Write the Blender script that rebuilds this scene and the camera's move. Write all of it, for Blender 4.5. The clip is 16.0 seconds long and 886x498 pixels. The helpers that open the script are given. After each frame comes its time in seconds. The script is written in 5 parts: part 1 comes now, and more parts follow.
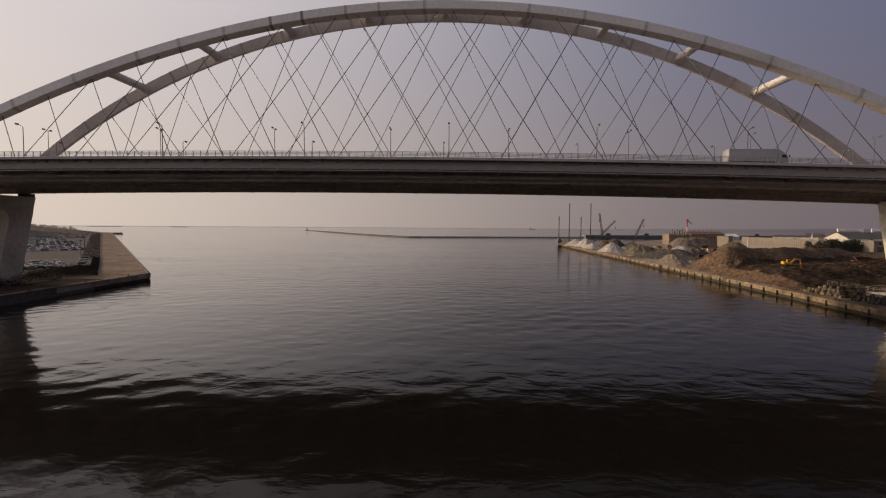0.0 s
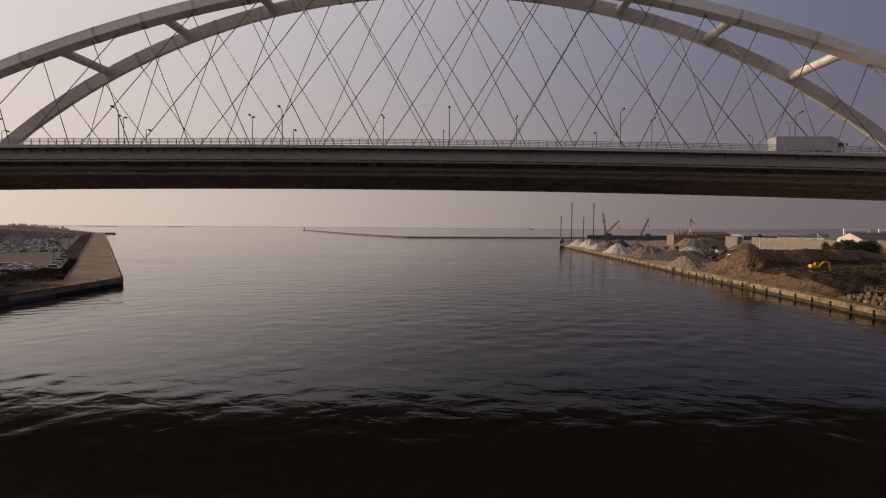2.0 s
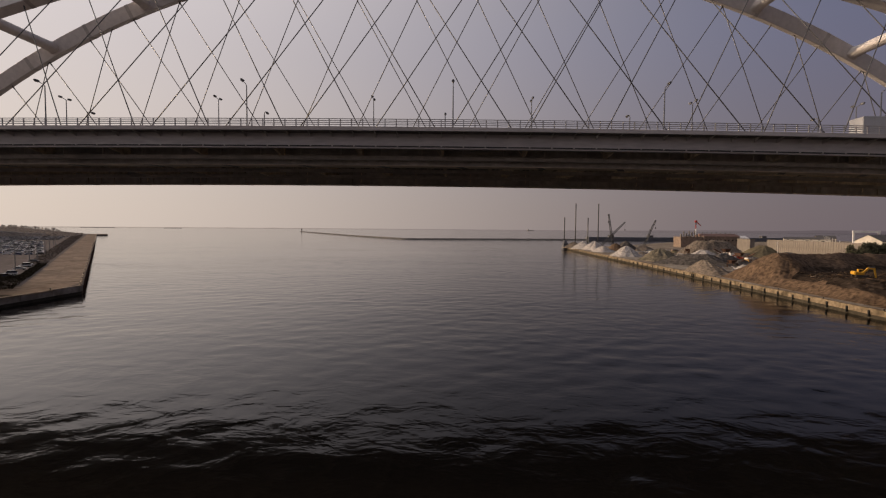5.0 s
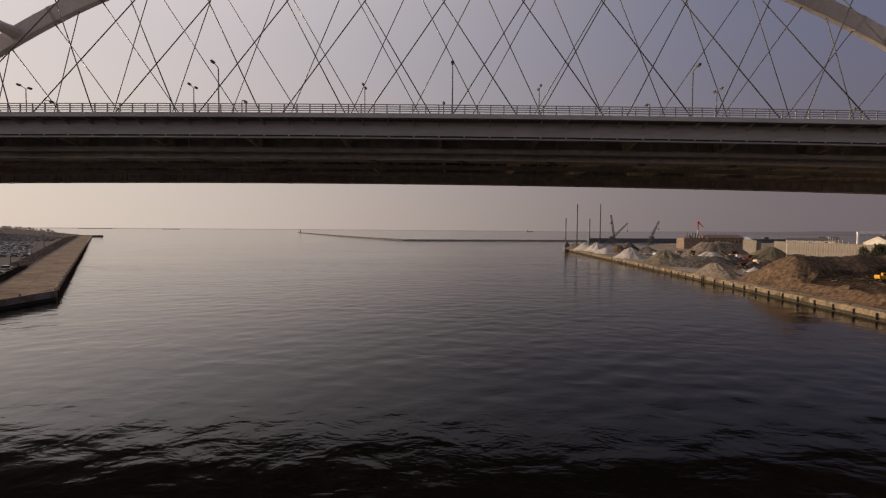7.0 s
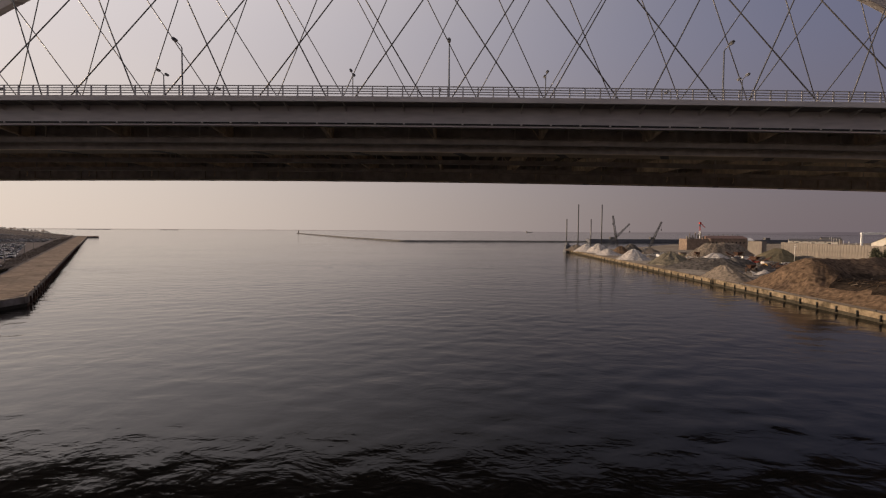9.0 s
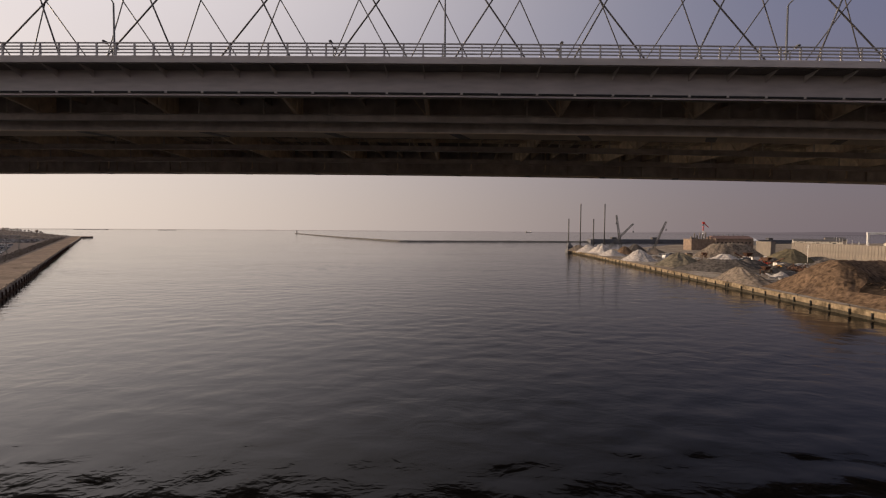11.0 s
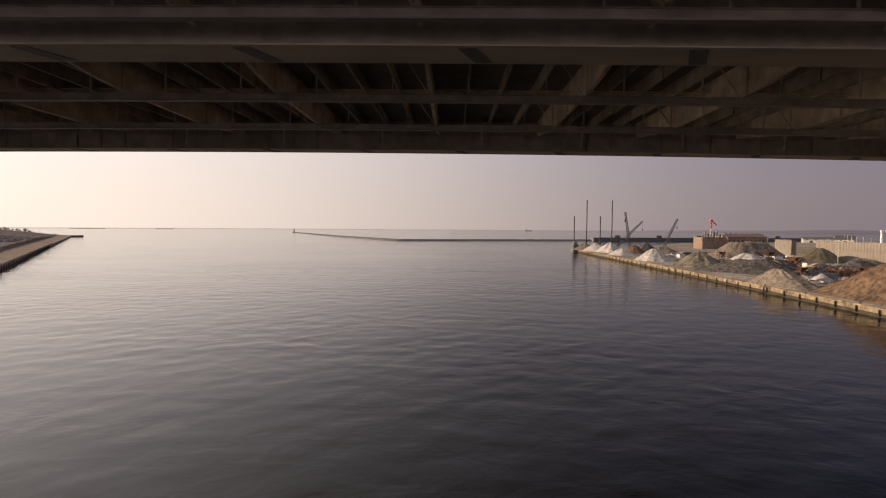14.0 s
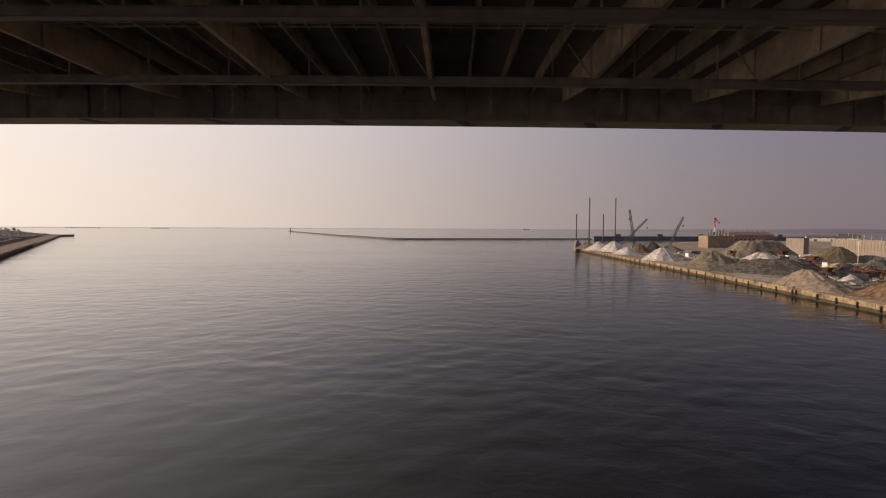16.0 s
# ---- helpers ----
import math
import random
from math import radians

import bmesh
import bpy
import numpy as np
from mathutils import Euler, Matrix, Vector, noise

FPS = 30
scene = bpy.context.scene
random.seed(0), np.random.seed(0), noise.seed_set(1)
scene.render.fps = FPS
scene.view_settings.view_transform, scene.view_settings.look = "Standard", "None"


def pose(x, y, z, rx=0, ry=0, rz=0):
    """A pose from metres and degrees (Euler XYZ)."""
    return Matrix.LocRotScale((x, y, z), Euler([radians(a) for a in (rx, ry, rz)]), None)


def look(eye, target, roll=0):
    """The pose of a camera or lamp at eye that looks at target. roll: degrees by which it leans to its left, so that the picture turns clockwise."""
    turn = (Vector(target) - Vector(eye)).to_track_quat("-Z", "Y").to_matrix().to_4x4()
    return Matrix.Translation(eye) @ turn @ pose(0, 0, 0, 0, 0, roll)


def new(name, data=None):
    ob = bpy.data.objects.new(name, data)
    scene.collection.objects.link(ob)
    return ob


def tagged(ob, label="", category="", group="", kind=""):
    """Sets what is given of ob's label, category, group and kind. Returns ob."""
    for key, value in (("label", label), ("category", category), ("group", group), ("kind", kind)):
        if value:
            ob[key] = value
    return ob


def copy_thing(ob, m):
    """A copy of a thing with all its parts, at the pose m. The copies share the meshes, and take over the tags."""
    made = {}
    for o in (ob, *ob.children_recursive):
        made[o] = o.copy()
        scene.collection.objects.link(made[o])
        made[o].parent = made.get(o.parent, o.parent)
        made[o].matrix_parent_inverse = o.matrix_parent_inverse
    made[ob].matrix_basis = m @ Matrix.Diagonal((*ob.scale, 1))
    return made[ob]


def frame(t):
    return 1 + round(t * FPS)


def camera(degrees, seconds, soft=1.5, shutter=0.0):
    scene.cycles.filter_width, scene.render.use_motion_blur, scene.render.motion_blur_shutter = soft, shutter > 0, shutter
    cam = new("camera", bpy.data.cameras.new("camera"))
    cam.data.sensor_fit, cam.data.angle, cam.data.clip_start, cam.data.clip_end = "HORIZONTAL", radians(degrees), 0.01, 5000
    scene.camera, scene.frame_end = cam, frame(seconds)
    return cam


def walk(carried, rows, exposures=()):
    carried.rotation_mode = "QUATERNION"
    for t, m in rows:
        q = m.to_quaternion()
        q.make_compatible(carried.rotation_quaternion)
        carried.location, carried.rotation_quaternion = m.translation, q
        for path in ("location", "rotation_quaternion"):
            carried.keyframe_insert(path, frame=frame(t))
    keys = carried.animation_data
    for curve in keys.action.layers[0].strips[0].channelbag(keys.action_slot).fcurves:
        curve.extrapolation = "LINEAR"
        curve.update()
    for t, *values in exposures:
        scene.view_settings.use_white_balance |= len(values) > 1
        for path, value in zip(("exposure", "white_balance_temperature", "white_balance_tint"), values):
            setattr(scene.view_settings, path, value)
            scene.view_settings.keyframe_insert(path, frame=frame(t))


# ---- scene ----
cam = camera(87.0, 16.0, soft=1.2)
# seconds, x, y, z, yaw, pitch, roll
PATH = [
    (0, 3.71, 0.50, 19.54, 1.900, -2.810, 0.41),
    (0.5, 3.61, 3.96, 19.55, 1.830, -2.830, 0.41),
    (1, 3.46, 7.34, 19.56, 1.780, -2.840, 0.42),
    (1.5, 3.29, 10.64, 19.56, 1.750, -2.830, 0.43),
    (2, 3.09, 13.84, 19.58, 1.720, -2.810, 0.43),
    (2.5, 2.89, 16.93, 19.59, 1.690, -2.780, 0.44),
    (3, 2.69, 19.89, 19.61, 1.660, -2.750, 0.44),
    (3.5, 2.50, 22.70, 19.63, 1.640, -2.730, 0.45),
    (4, 2.34, 25.36, 19.66, 1.610, -2.700, 0.45),
    (4.5, 2.20, 27.84, 19.69, 1.593, -2.663, 0.45),
    (5, 2.10, 30.16, 19.72, 1.567, -2.637, 0.46),
    (5.5, 2.03, 32.38, 19.75, 1.540, -2.610, 0.46),
    (6, 1.99, 34.46, 19.77, 1.515, -2.575, 0.46),
    (6.5, 1.99, 36.47, 19.81, 1.500, -2.541, 0.46),
    (7, 2.02, 38.45, 19.83, 1.475, -2.516, 0.45),
    (7.5, 2.08, 40.29, 19.87, 1.442, -2.488, 0.45),
    (8, 2.14, 42.17, 19.90, 1.420, -2.469, 0.45),
    (8.5, 2.20, 44.09, 19.93, 1.397, -2.446, 0.45),
    (9, 2.27, 46.11, 19.97, 1.383, -2.432, 0.44),
    (9.5, 2.36, 48.51, 19.96, 1.359, -2.419, 0.44),
    (10, 2.43, 51.06, 19.95, 1.345, -2.405, 0.43),
    (10.5, 2.46, 53.74, 19.91, 1.321, -2.402, 0.42),
    (11, 2.46, 56.59, 19.87, 1.307, -2.418, 0.42),
    (11.5, 2.41, 59.56, 19.82, 1.293, -2.435, 0.41),
    (12, 2.31, 62.65, 19.73, 1.280, -2.465, 0.40),
    (12.5, 2.18, 65.88, 19.64, 1.266, -2.503, 0.39),
    (13, 2.09, 69.43, 19.59, 1.244, -2.531, 0.38),
    (13.5, 1.95, 72.89, 19.53, 1.225, -2.562, 0.37),
    (14, 1.80, 76.28, 19.45, 1.196, -2.595, 0.36),
    (14.5, 1.69, 79.57, 19.35, 1.142, -2.626, 0.35),
    (15, 1.63, 82.75, 19.20, 1.090, -2.654, 0.33),
    (15.5, 1.59, 85.96, 19.04, 1.017, -2.684, 0.32),
    (16, 1.58, 89.44, 18.91, 0.935, -2.706, 0.30),
]


def aimed(x, y, z, yaw, pitch, roll):
    """The camera's pose: yaw to the left of +y, pitch up, roll as look() takes it."""
    a, b = radians(yaw), radians(pitch)
    way = Vector((-math.sin(a) * math.cos(b), math.cos(a) * math.cos(b), math.sin(b)))
    eye = Vector((x, y, z))
    return look(eye, eye + way, roll)


EXPOSURES = [(0, -0.5), (8, -0.5), (9, -0.43), (11.5, -0.2), (12.5, 0.03), (13, 0.11), (14, 0.13), (14.6, 0.12), (15.2, 0.03), (16, -0.06)]
walk(cam, [(t, aimed(*row)) for t, *row in PATH], EXPOSURES)

# ---- light ----
SUN_AZ, SUN_EL = 78.5, 13.0          # degrees to the left of +y, and above the horizon
sun_way = Vector((-math.sin(radians(SUN_AZ)) * math.cos(radians(SUN_EL)), math.cos(radians(SUN_AZ)) * math.cos(radians(SUN_EL)), math.sin(radians(SUN_EL))))
world = bpy.data.worlds.new("sky")
scene.world = world
world.use_nodes = True
wn, wl = world.node_tree.nodes, world.node_tree.links
sky = wn.new("ShaderNodeTexSky")
sky.sky_type = "NISHITA"
sky.sun_disc = False
sky.sun_elevation, sky.sun_rotation = radians(SUN_EL), radians(-SUN_AZ)
sky.air_density, sky.dust_density, sky.ozone_density = 1.0, 2.0, 2.0
# evening haze: a warm glow towards the sun that thins out with height
where = wn.new("ShaderNodeTexCoord")
toward, split = wn.new("ShaderNodeVectorMath"), wn.new("ShaderNodeSeparateXYZ")
toward.operation = "DOT_PRODUCT"
toward.inputs[1].default_value = Vector((sun_way.x, sun_way.y, 0)).normalized()
wl.new(where.outputs["Generated"], toward.inputs[0])
wl.new(where.outputs["Generated"], split.inputs[0])
side = wn.new("ShaderNodeMapRange")
side.inputs["From Min"].default_value, side.inputs["From Max"].default_value = -0.62, 0.86
wl.new(toward.outputs["Value"], side.inputs["Value"])
curve = wn.new("ShaderNodeMath")
curve.operation = "POWER"
curve.inputs[1].default_value = 1.62
wl.new(side.outputs[0], curve.inputs[0])
tints = []
for away, near in (((0.243, 0.194, 0.214), (1.12, 0.945, 0.82)), ((0.190, 0.200, 0.322), (1.18, 1.06, 1.04)), ((0.07, 0.083, 0.145), (1.97, 1.75, 1.63))):
    mix = wn.new("ShaderNodeMixRGB")
    mix.inputs[1].default_value, mix.inputs[2].default_value = (*away, 1), (*near, 1)
    wl.new(curve.outputs[0], mix.inputs[0])
    tints.append(mix)
rise = wn.new("ShaderNodeMapRange")
rise.interpolation_type = "SMOOTHSTEP"
rise.inputs["From Min"].default_value, rise.inputs["From Max"].default_value = 0.0, 0.42
wl.new(split.outputs["Z"], rise.inputs["Value"])
haze = wn.new("ShaderNodeMixRGB")
wl.new(rise.outputs[0], haze.inputs[0])
wl.new(tints[0].outputs[0], haze.inputs[1])
wl.new(tints[1].outputs[0], haze.inputs[2])
zenith, vault = wn.new("ShaderNodeMapRange"), wn.new("ShaderNodeMixRGB")
zenith.interpolation_type = "SMOOTHSTEP"
zenith.inputs["From Min"].default_value, zenith.inputs["From Max"].default_value = 0.30, 0.75
wl.new(split.outputs["Z"], zenith.inputs["Value"])
wl.new(zenith.outputs[0], vault.inputs[0])
wl.new(haze.outputs[0], vault.inputs[1])
wl.new(tints[2].outputs[0], vault.inputs[2])
# the bright aureole round the veiled sun
round_sun, spread, ring_glow = wn.new("ShaderNodeVectorMath"), wn.new("ShaderNodeMath"), wn.new("ShaderNodeMixRGB")
round_sun.operation, spread.operation, ring_glow.blend_type = "DOT_PRODUCT", "POWER", "ADD"
round_sun.inputs[1].default_value = sun_way
spread.use_clamp = True
spread.inputs[1].default_value = 150.0
wl.new(where.outputs["Generated"], round_sun.inputs[0])
wl.new(round_sun.outputs["Value"], spread.inputs[0])
wl.new(spread.outputs[0], ring_glow.inputs[0])
wl.new(vault.outputs[0], ring_glow.inputs[1])
ring_glow.inputs[2].default_value = (48.0, 35.0, 23.5, 1)
scale = wn.new("ShaderNodeMixRGB")
scale.blend_type = "MULTIPLY"
scale.inputs[0].default_value = 1.0
scale.inputs[2].default_value = (0.05, 0.05, 0.05, 1)
wl.new(sky.outputs[0], scale.inputs[1])
air = wn.new("ShaderNodeMixRGB")
air.inputs[0].default_value = 0.88
wl.new(scale.outputs[0], air.inputs[1])
wl.new(ring_glow.outputs[0], air.inputs[2])
wl.new(air.outputs[0], wn["Background"].inputs[0])
wn["Background"].inputs[1].default_value = 1.0
sun = new("sun", bpy.data.lights.new("sun", "SUN"))
sun.data.energy, sun.data.angle, sun.data.color = 3.3, radians(1.5), (1.0, 0.74, 0.50)
sun.rotation_mode = "QUATERNION"
sun.rotation_quaternion = sun_way.to_track_quat("Z", "Y")
sun.location = sun_way * 300


# ---- materials ----
def material(name, colour, rough=0.6, metal=0.0, vary=0.25, grain=2.0, patch=0.12, bump=0.0, second=None, amount=0.5, stretch=(1, 1, 1), bump_size=None, each=0.0):
    """A painted, mineral or earthy surface: colour with grain and large stains, in metres."""
    m = bpy.data.materials.new(name)
    m.use_nodes = True
    n, l = m.node_tree.nodes, m.node_tree.links
    b = n["Principled BSDF"]
    b.inputs["Metallic"].default_value = metal
    b.inputs["Specular IOR Level"].default_value = 0.5 if rough < 0.8 else 0.0
    where = n.new("ShaderNodeTexCoord")
    mp = n.new("ShaderNodeMapping")
    mp.inputs["Scale"].default_value = stretch
    l.new(where.outputs["Object"], mp.inputs[0])
    fine, broad = n.new("ShaderNodeTexNoise"), n.new("ShaderNodeTexNoise")
    for tex, size, detail in ((fine, grain, 6), (broad, patch, 4)):
        tex.inputs["Scale"].default_value, tex.inputs["Detail"].default_value = size, detail
        l.new(mp.outputs[0], tex.inputs["Vector"])
    dark = n.new("ShaderNodeMixRGB")
    dark.blend_type = "MULTIPLY"
    dark.inputs[0].default_value = 1.0
    base = n.new("ShaderNodeMixRGB")
    base.inputs[1].default_value = (*colour, 1)
    base.inputs[2].default_value = (*(second or [c * 0.7 for c in colour]), 1)
    ramp = n.new("ShaderNodeMapRange")
    ramp.inputs["From Min"].default_value, ramp.inputs["From Max"].default_value = 0.65 - 0.3 * amount, 0.95 - 0.5 * amount
    l.new(broad.outputs["Fac"], ramp.inputs["Value"])
    l.new(ramp.outputs[0], base.inputs[0])
    grey = n.new("ShaderNodeMapRange")
    grey.inputs["From Min"].default_value, grey.inputs["From Max"].default_value = 0.3, 0.7
    grey.inputs["To Min"].default_value, grey.inputs["To Max"].default_value = 1 - vary, 1 + vary * 0.5
    l.new(fine.outputs["Fac"], grey.inputs["Value"])
    l.new(base.outputs[0], dark.inputs[1])
    l.new(grey.outputs[0], dark.inputs[2])
    l.new(dark.outputs[0], b.inputs["Base Color"])
    if each:                              # pieces of one surface differ a little
        info, span, tone = n.new("ShaderNodeObjectInfo"), n.new("ShaderNodeMapRange"), n.new("ShaderNodeMixRGB")
        span.inputs["To Min"].default_value, span.inputs["To Max"].default_value = 1 - each, 1 + each * 0.5
        l.new(info.outputs["Random"], span.inputs["Value"])
        tone.blend_type = "MULTIPLY"
        tone.inputs[0].default_value = 1.0
        l.new(dark.outputs[0], tone.inputs[1])
        l.new(span.outputs[0], tone.inputs[2])
        l.new(tone.outputs[0], b.inputs["Base Color"])
    rr = n.new("ShaderNodeMapRange")
    rr.inputs["To Min"].default_value, rr.inputs["To Max"].default_value = max(rough - 0.12, 0.05), min(rough + 0.12, 1)
    l.new(fine.outputs["Fac"], rr.inputs["Value"])
    l.new(rr.outputs[0], b.inputs["Roughness"])
    if bump:
        bp = n.new("ShaderNodeBump")
        bp.inputs["Strength"].default_value, bp.inputs["Distance"].default_value = 1.0, bump
        tex = fine
        if bump_size:
            tex = n.new("ShaderNodeTexNoise")
            tex.inputs["Scale"].default_value, tex.inputs["Detail"].default_value = bump_size, 6
            l.new(where.outputs["Object"], tex.inputs["Vector"])
        l.new(tex.outputs["Fac"], bp.inputs["Height"])
        l.new(bp.outputs[0], b.inputs["Normal"])
    return m


def water_material():
    """Dark harbour water: a smooth dielectric with swell, ripples and calmer lanes."""
    m = bpy.data.materials.new("harbour_water")
    m.use_nodes = True
    n, l = m.node_tree.nodes, m.node_tree.links
    b = n["Principled BSDF"]
    b.inputs["Base Color"].default_value = (0.008, 0.0066, 0.0055, 1)
    b.inputs["Roughness"].default_value, b.inputs["IOR"].default_value = 0.09, 1.23
    b.inputs["Specular Tint"].default_value = (1.0, 0.965, 0.91, 1)
    where = n.new("ShaderNodeTexCoord")
    # IOR falls along x: the dimmer sky reflection towards the yard, put in by hand
    across, ior_fall = n.new("ShaderNodeSeparateXYZ"), n.new("ShaderNodeMapRange")
    ior_fall.interpolation_type = "SMOOTHSTEP"
    ior_fall.inputs["From Min"].default_value, ior_fall.inputs["From Max"].default_value = -78.0, 20.0
    ior_fall.inputs["To Min"].default_value, ior_fall.inputs["To Max"].default_value = 1.60, 1.18
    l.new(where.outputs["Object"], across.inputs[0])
    l.new(across.outputs["X"], ior_fall.inputs["Value"])
    l.new(ior_fall.outputs[0], b.inputs["IOR"])
    total = None
    for size, weight, detail, along in ((0.06, 1.0, 2, (0.6, 1.0, 1)), (0.26, 0.56, 4, (0.75, 1.0, 1)), (1.3, 0.06, 3, (0.7, 1.0, 1))):
        mp, tex = n.new("ShaderNodeMapping"), n.new("ShaderNodeTexNoise")
        mp.inputs["Scale"].default_value = along
        mp.inputs["Rotation"].default_value = (0, 0, 0.12 + size * 0.3)
        l.new(where.outputs["Object"], mp.inputs[0])
        l.new(mp.outputs[0], tex.inputs["Vector"])
        tex.inputs["Scale"].default_value, tex.inputs["Detail"].default_value = size, detail
        tex.inputs["Distortion"].default_value = 0.4
        k = n.new("ShaderNodeMath")
        k.operation = "MULTIPLY_ADD"
        k.inputs[1].default_value = weight
        l.new(tex.outputs["Fac"], k.inputs[0])
        if total is None:
            k.inputs[2].default_value = 0.0
        else:
            l.new(total.outputs[0], k.inputs[2])
        total = k
    lanes, span = n.new("ShaderNodeTexNoise"), n.new("ShaderNodeMapRange")
    mp = n.new("ShaderNodeMapping")
    mp.inputs["Scale"].default_value = (0.35, 1.0, 1)
    l.new(where.outputs["Object"], mp.inputs[0])
    l.new(mp.outputs[0], lanes.inputs["Vector"])
    lanes.inputs["Scale"].default_value, lanes.inputs["Detail"].default_value = 0.022, 3
    span.inputs["From Min"].default_value, span.inputs["From Max"].default_value = 0.35, 0.65
    span.inputs["To Min"].default_value, span.inputs["To Max"].default_value = 0.3, 1.0
    l.new(lanes.outputs["Fac"], span.inputs["Value"])
    bp = n.new("ShaderNodeBump")
    bp.inputs["Distance"].default_value = 1.0
    bp.inputs["Strength"].default_value = 0.5
    l.new(total.outputs[0], bp.inputs["Height"])
    mul = n.new("ShaderNodeMath")
    mul.operation = "MULTIPLY"
    mul.inputs[1].default_value = 0.45
    # sheltered water before the bridge is calmer
    calm, lee = n.new("ShaderNodeMapRange"), n.new("ShaderNodeMath")
    calm.inputs["From Min"].default_value, calm.inputs["From Max"].default_value = 48.0, 92.0
    calm.inputs["To Min"].default_value, calm.inputs["To Max"].default_value = 0.55, 1.0
    l.new(across.outputs["Y"], calm.inputs["Value"])
    lee.operation = "MULTIPLY"
    l.new(span.outputs[0], lee.inputs[0])
    l.new(calm.outputs[0], lee.inputs[1])
    l.new(lee.outputs[0], mul.inputs[0])
    l.new(mul.outputs[0], bp.inputs["Strength"])
    l.new(bp.outputs[0], b.inputs["Normal"])
    return m


def glow_material(name, colour, strength):
    m = bpy.data.materials.new(name)
    m.use_nodes = True
    n, l = m.node_tree.nodes, m.node_tree.links
    n.remove(n["Principled BSDF"])
    e = n.new("ShaderNodeEmission")
    e.inputs[0].default_value, e.inputs[1].default_value = (*colour, 1), strength
    l.new(e.outputs[0], n["Material Output"].inputs[0])
    return m


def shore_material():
    """Land some miles off, all but lost in the haze: the air's glow is put in as emission, graded along x."""
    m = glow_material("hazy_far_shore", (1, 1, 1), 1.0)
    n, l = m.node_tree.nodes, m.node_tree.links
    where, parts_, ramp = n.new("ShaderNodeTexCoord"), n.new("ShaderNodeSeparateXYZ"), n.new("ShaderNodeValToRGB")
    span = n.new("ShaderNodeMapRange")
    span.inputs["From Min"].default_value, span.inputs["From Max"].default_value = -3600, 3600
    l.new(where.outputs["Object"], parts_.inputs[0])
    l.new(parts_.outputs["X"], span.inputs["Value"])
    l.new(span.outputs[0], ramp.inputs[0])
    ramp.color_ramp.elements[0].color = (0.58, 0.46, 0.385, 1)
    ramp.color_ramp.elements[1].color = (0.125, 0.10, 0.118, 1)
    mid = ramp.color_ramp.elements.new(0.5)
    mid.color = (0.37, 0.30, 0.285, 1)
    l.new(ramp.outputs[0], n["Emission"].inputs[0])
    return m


STEEL = material("pale_grey_bridge_paint", (0.64, 0.60, 0.58), 0.5, vary=0.12, grain=1.2, patch=0.05, second=(0.51, 0.47, 0.45), bump=0.004)
SPLICE = material("weathered_splice_paint", (0.45, 0.42, 0.40), 0.55, vary=0.2, grain=1.2, patch=0.1, second=(0.36, 0.33, 0.31))
FASCIA = material("weathered_bridge_paint", (0.48, 0.436, 0.411), 0.55, vary=0.18, grain=0.9, patch=0.08, second=(0.42, 0.37, 0.34), stretch=(0.5, 1, 2.5), bump=0.004)
# tan stands in for sun glint thrown up from the water
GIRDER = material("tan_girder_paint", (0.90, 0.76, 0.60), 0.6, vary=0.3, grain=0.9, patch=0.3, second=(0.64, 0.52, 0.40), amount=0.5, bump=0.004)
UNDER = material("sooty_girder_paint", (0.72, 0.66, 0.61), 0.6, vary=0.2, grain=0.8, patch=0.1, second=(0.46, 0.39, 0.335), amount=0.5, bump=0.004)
# webs turned from the glint: their shade is put into the colour
WEB_SHADE = material("dark_sooty_girder_paint", (0.60, 0.55, 0.51), 0.65, vary=0.3, grain=0.8, patch=0.1, second=(0.42, 0.38, 0.35), amount=0.5, bump=0.004)
# light bounced from the water, put into a paler flange colour
FLANGE = material("pale_tan_flange_paint", (0.80, 0.68, 0.545), 0.6, vary=0.25, grain=0.5, patch=0.12, second=(0.62, 0.52, 0.41), stretch=(0.3, 1, 1), bump=0.004)
# deck and ribs: shade between the girders is put into both colours
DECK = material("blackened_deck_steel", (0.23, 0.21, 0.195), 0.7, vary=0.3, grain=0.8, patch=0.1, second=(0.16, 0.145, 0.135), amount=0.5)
RIBS = material("dusty_rib_paint", (0.58, 0.50, 0.42), 0.65, vary=0.3, grain=0.9, patch=0.3, second=(0.34, 0.28, 0.22), amount=0.5)
RIVET = material("splice_plate_paint", (0.25, 0.24, 0.24), 0.6, vary=0.25, grain=3.0, patch=0.3)
CABLE = material("dark_hanger_sheath", (0.105, 0.10, 0.098), 0.45, vary=0.15, grain=1.0)
RAIL = material("grey_railing_paint", (0.42, 0.395, 0.385), 0.5, vary=0.15, grain=1.5)
POLE = material("lamp_post_steel", (0.16, 0.16, 0.165), 0.45, metal=0.2, vary=0.15)
LENS = material("lamp_lens_glass", (0.35, 0.34, 0.32), 0.25)
CONCRETE = material("pale_pier_concrete", (0.70, 0.66, 0.60), 0.85, vary=0.18, grain=1.2, patch=0.07, second=(0.52, 0.48, 0.42), bump=0.01)
QUAY = material("stained_quay_concrete", (0.29, 0.228, 0.155), 0.9, vary=0.4, grain=1.0, patch=0.3, second=(0.12, 0.095, 0.065), bump=0.03, amount=0.6)
WET = material("wet_weedy_concrete", (0.075, 0.066, 0.05), 0.9, vary=0.35, grain=1.2, patch=0.3, bump=0.03)
APRON = material("worn_apron_concrete", (0.295, 0.236, 0.19), 0.9, vary=0.32, grain=0.35, patch=0.05, second=(0.22, 0.18, 0.148), amount=0.6, each=0.1, bump=0.01)
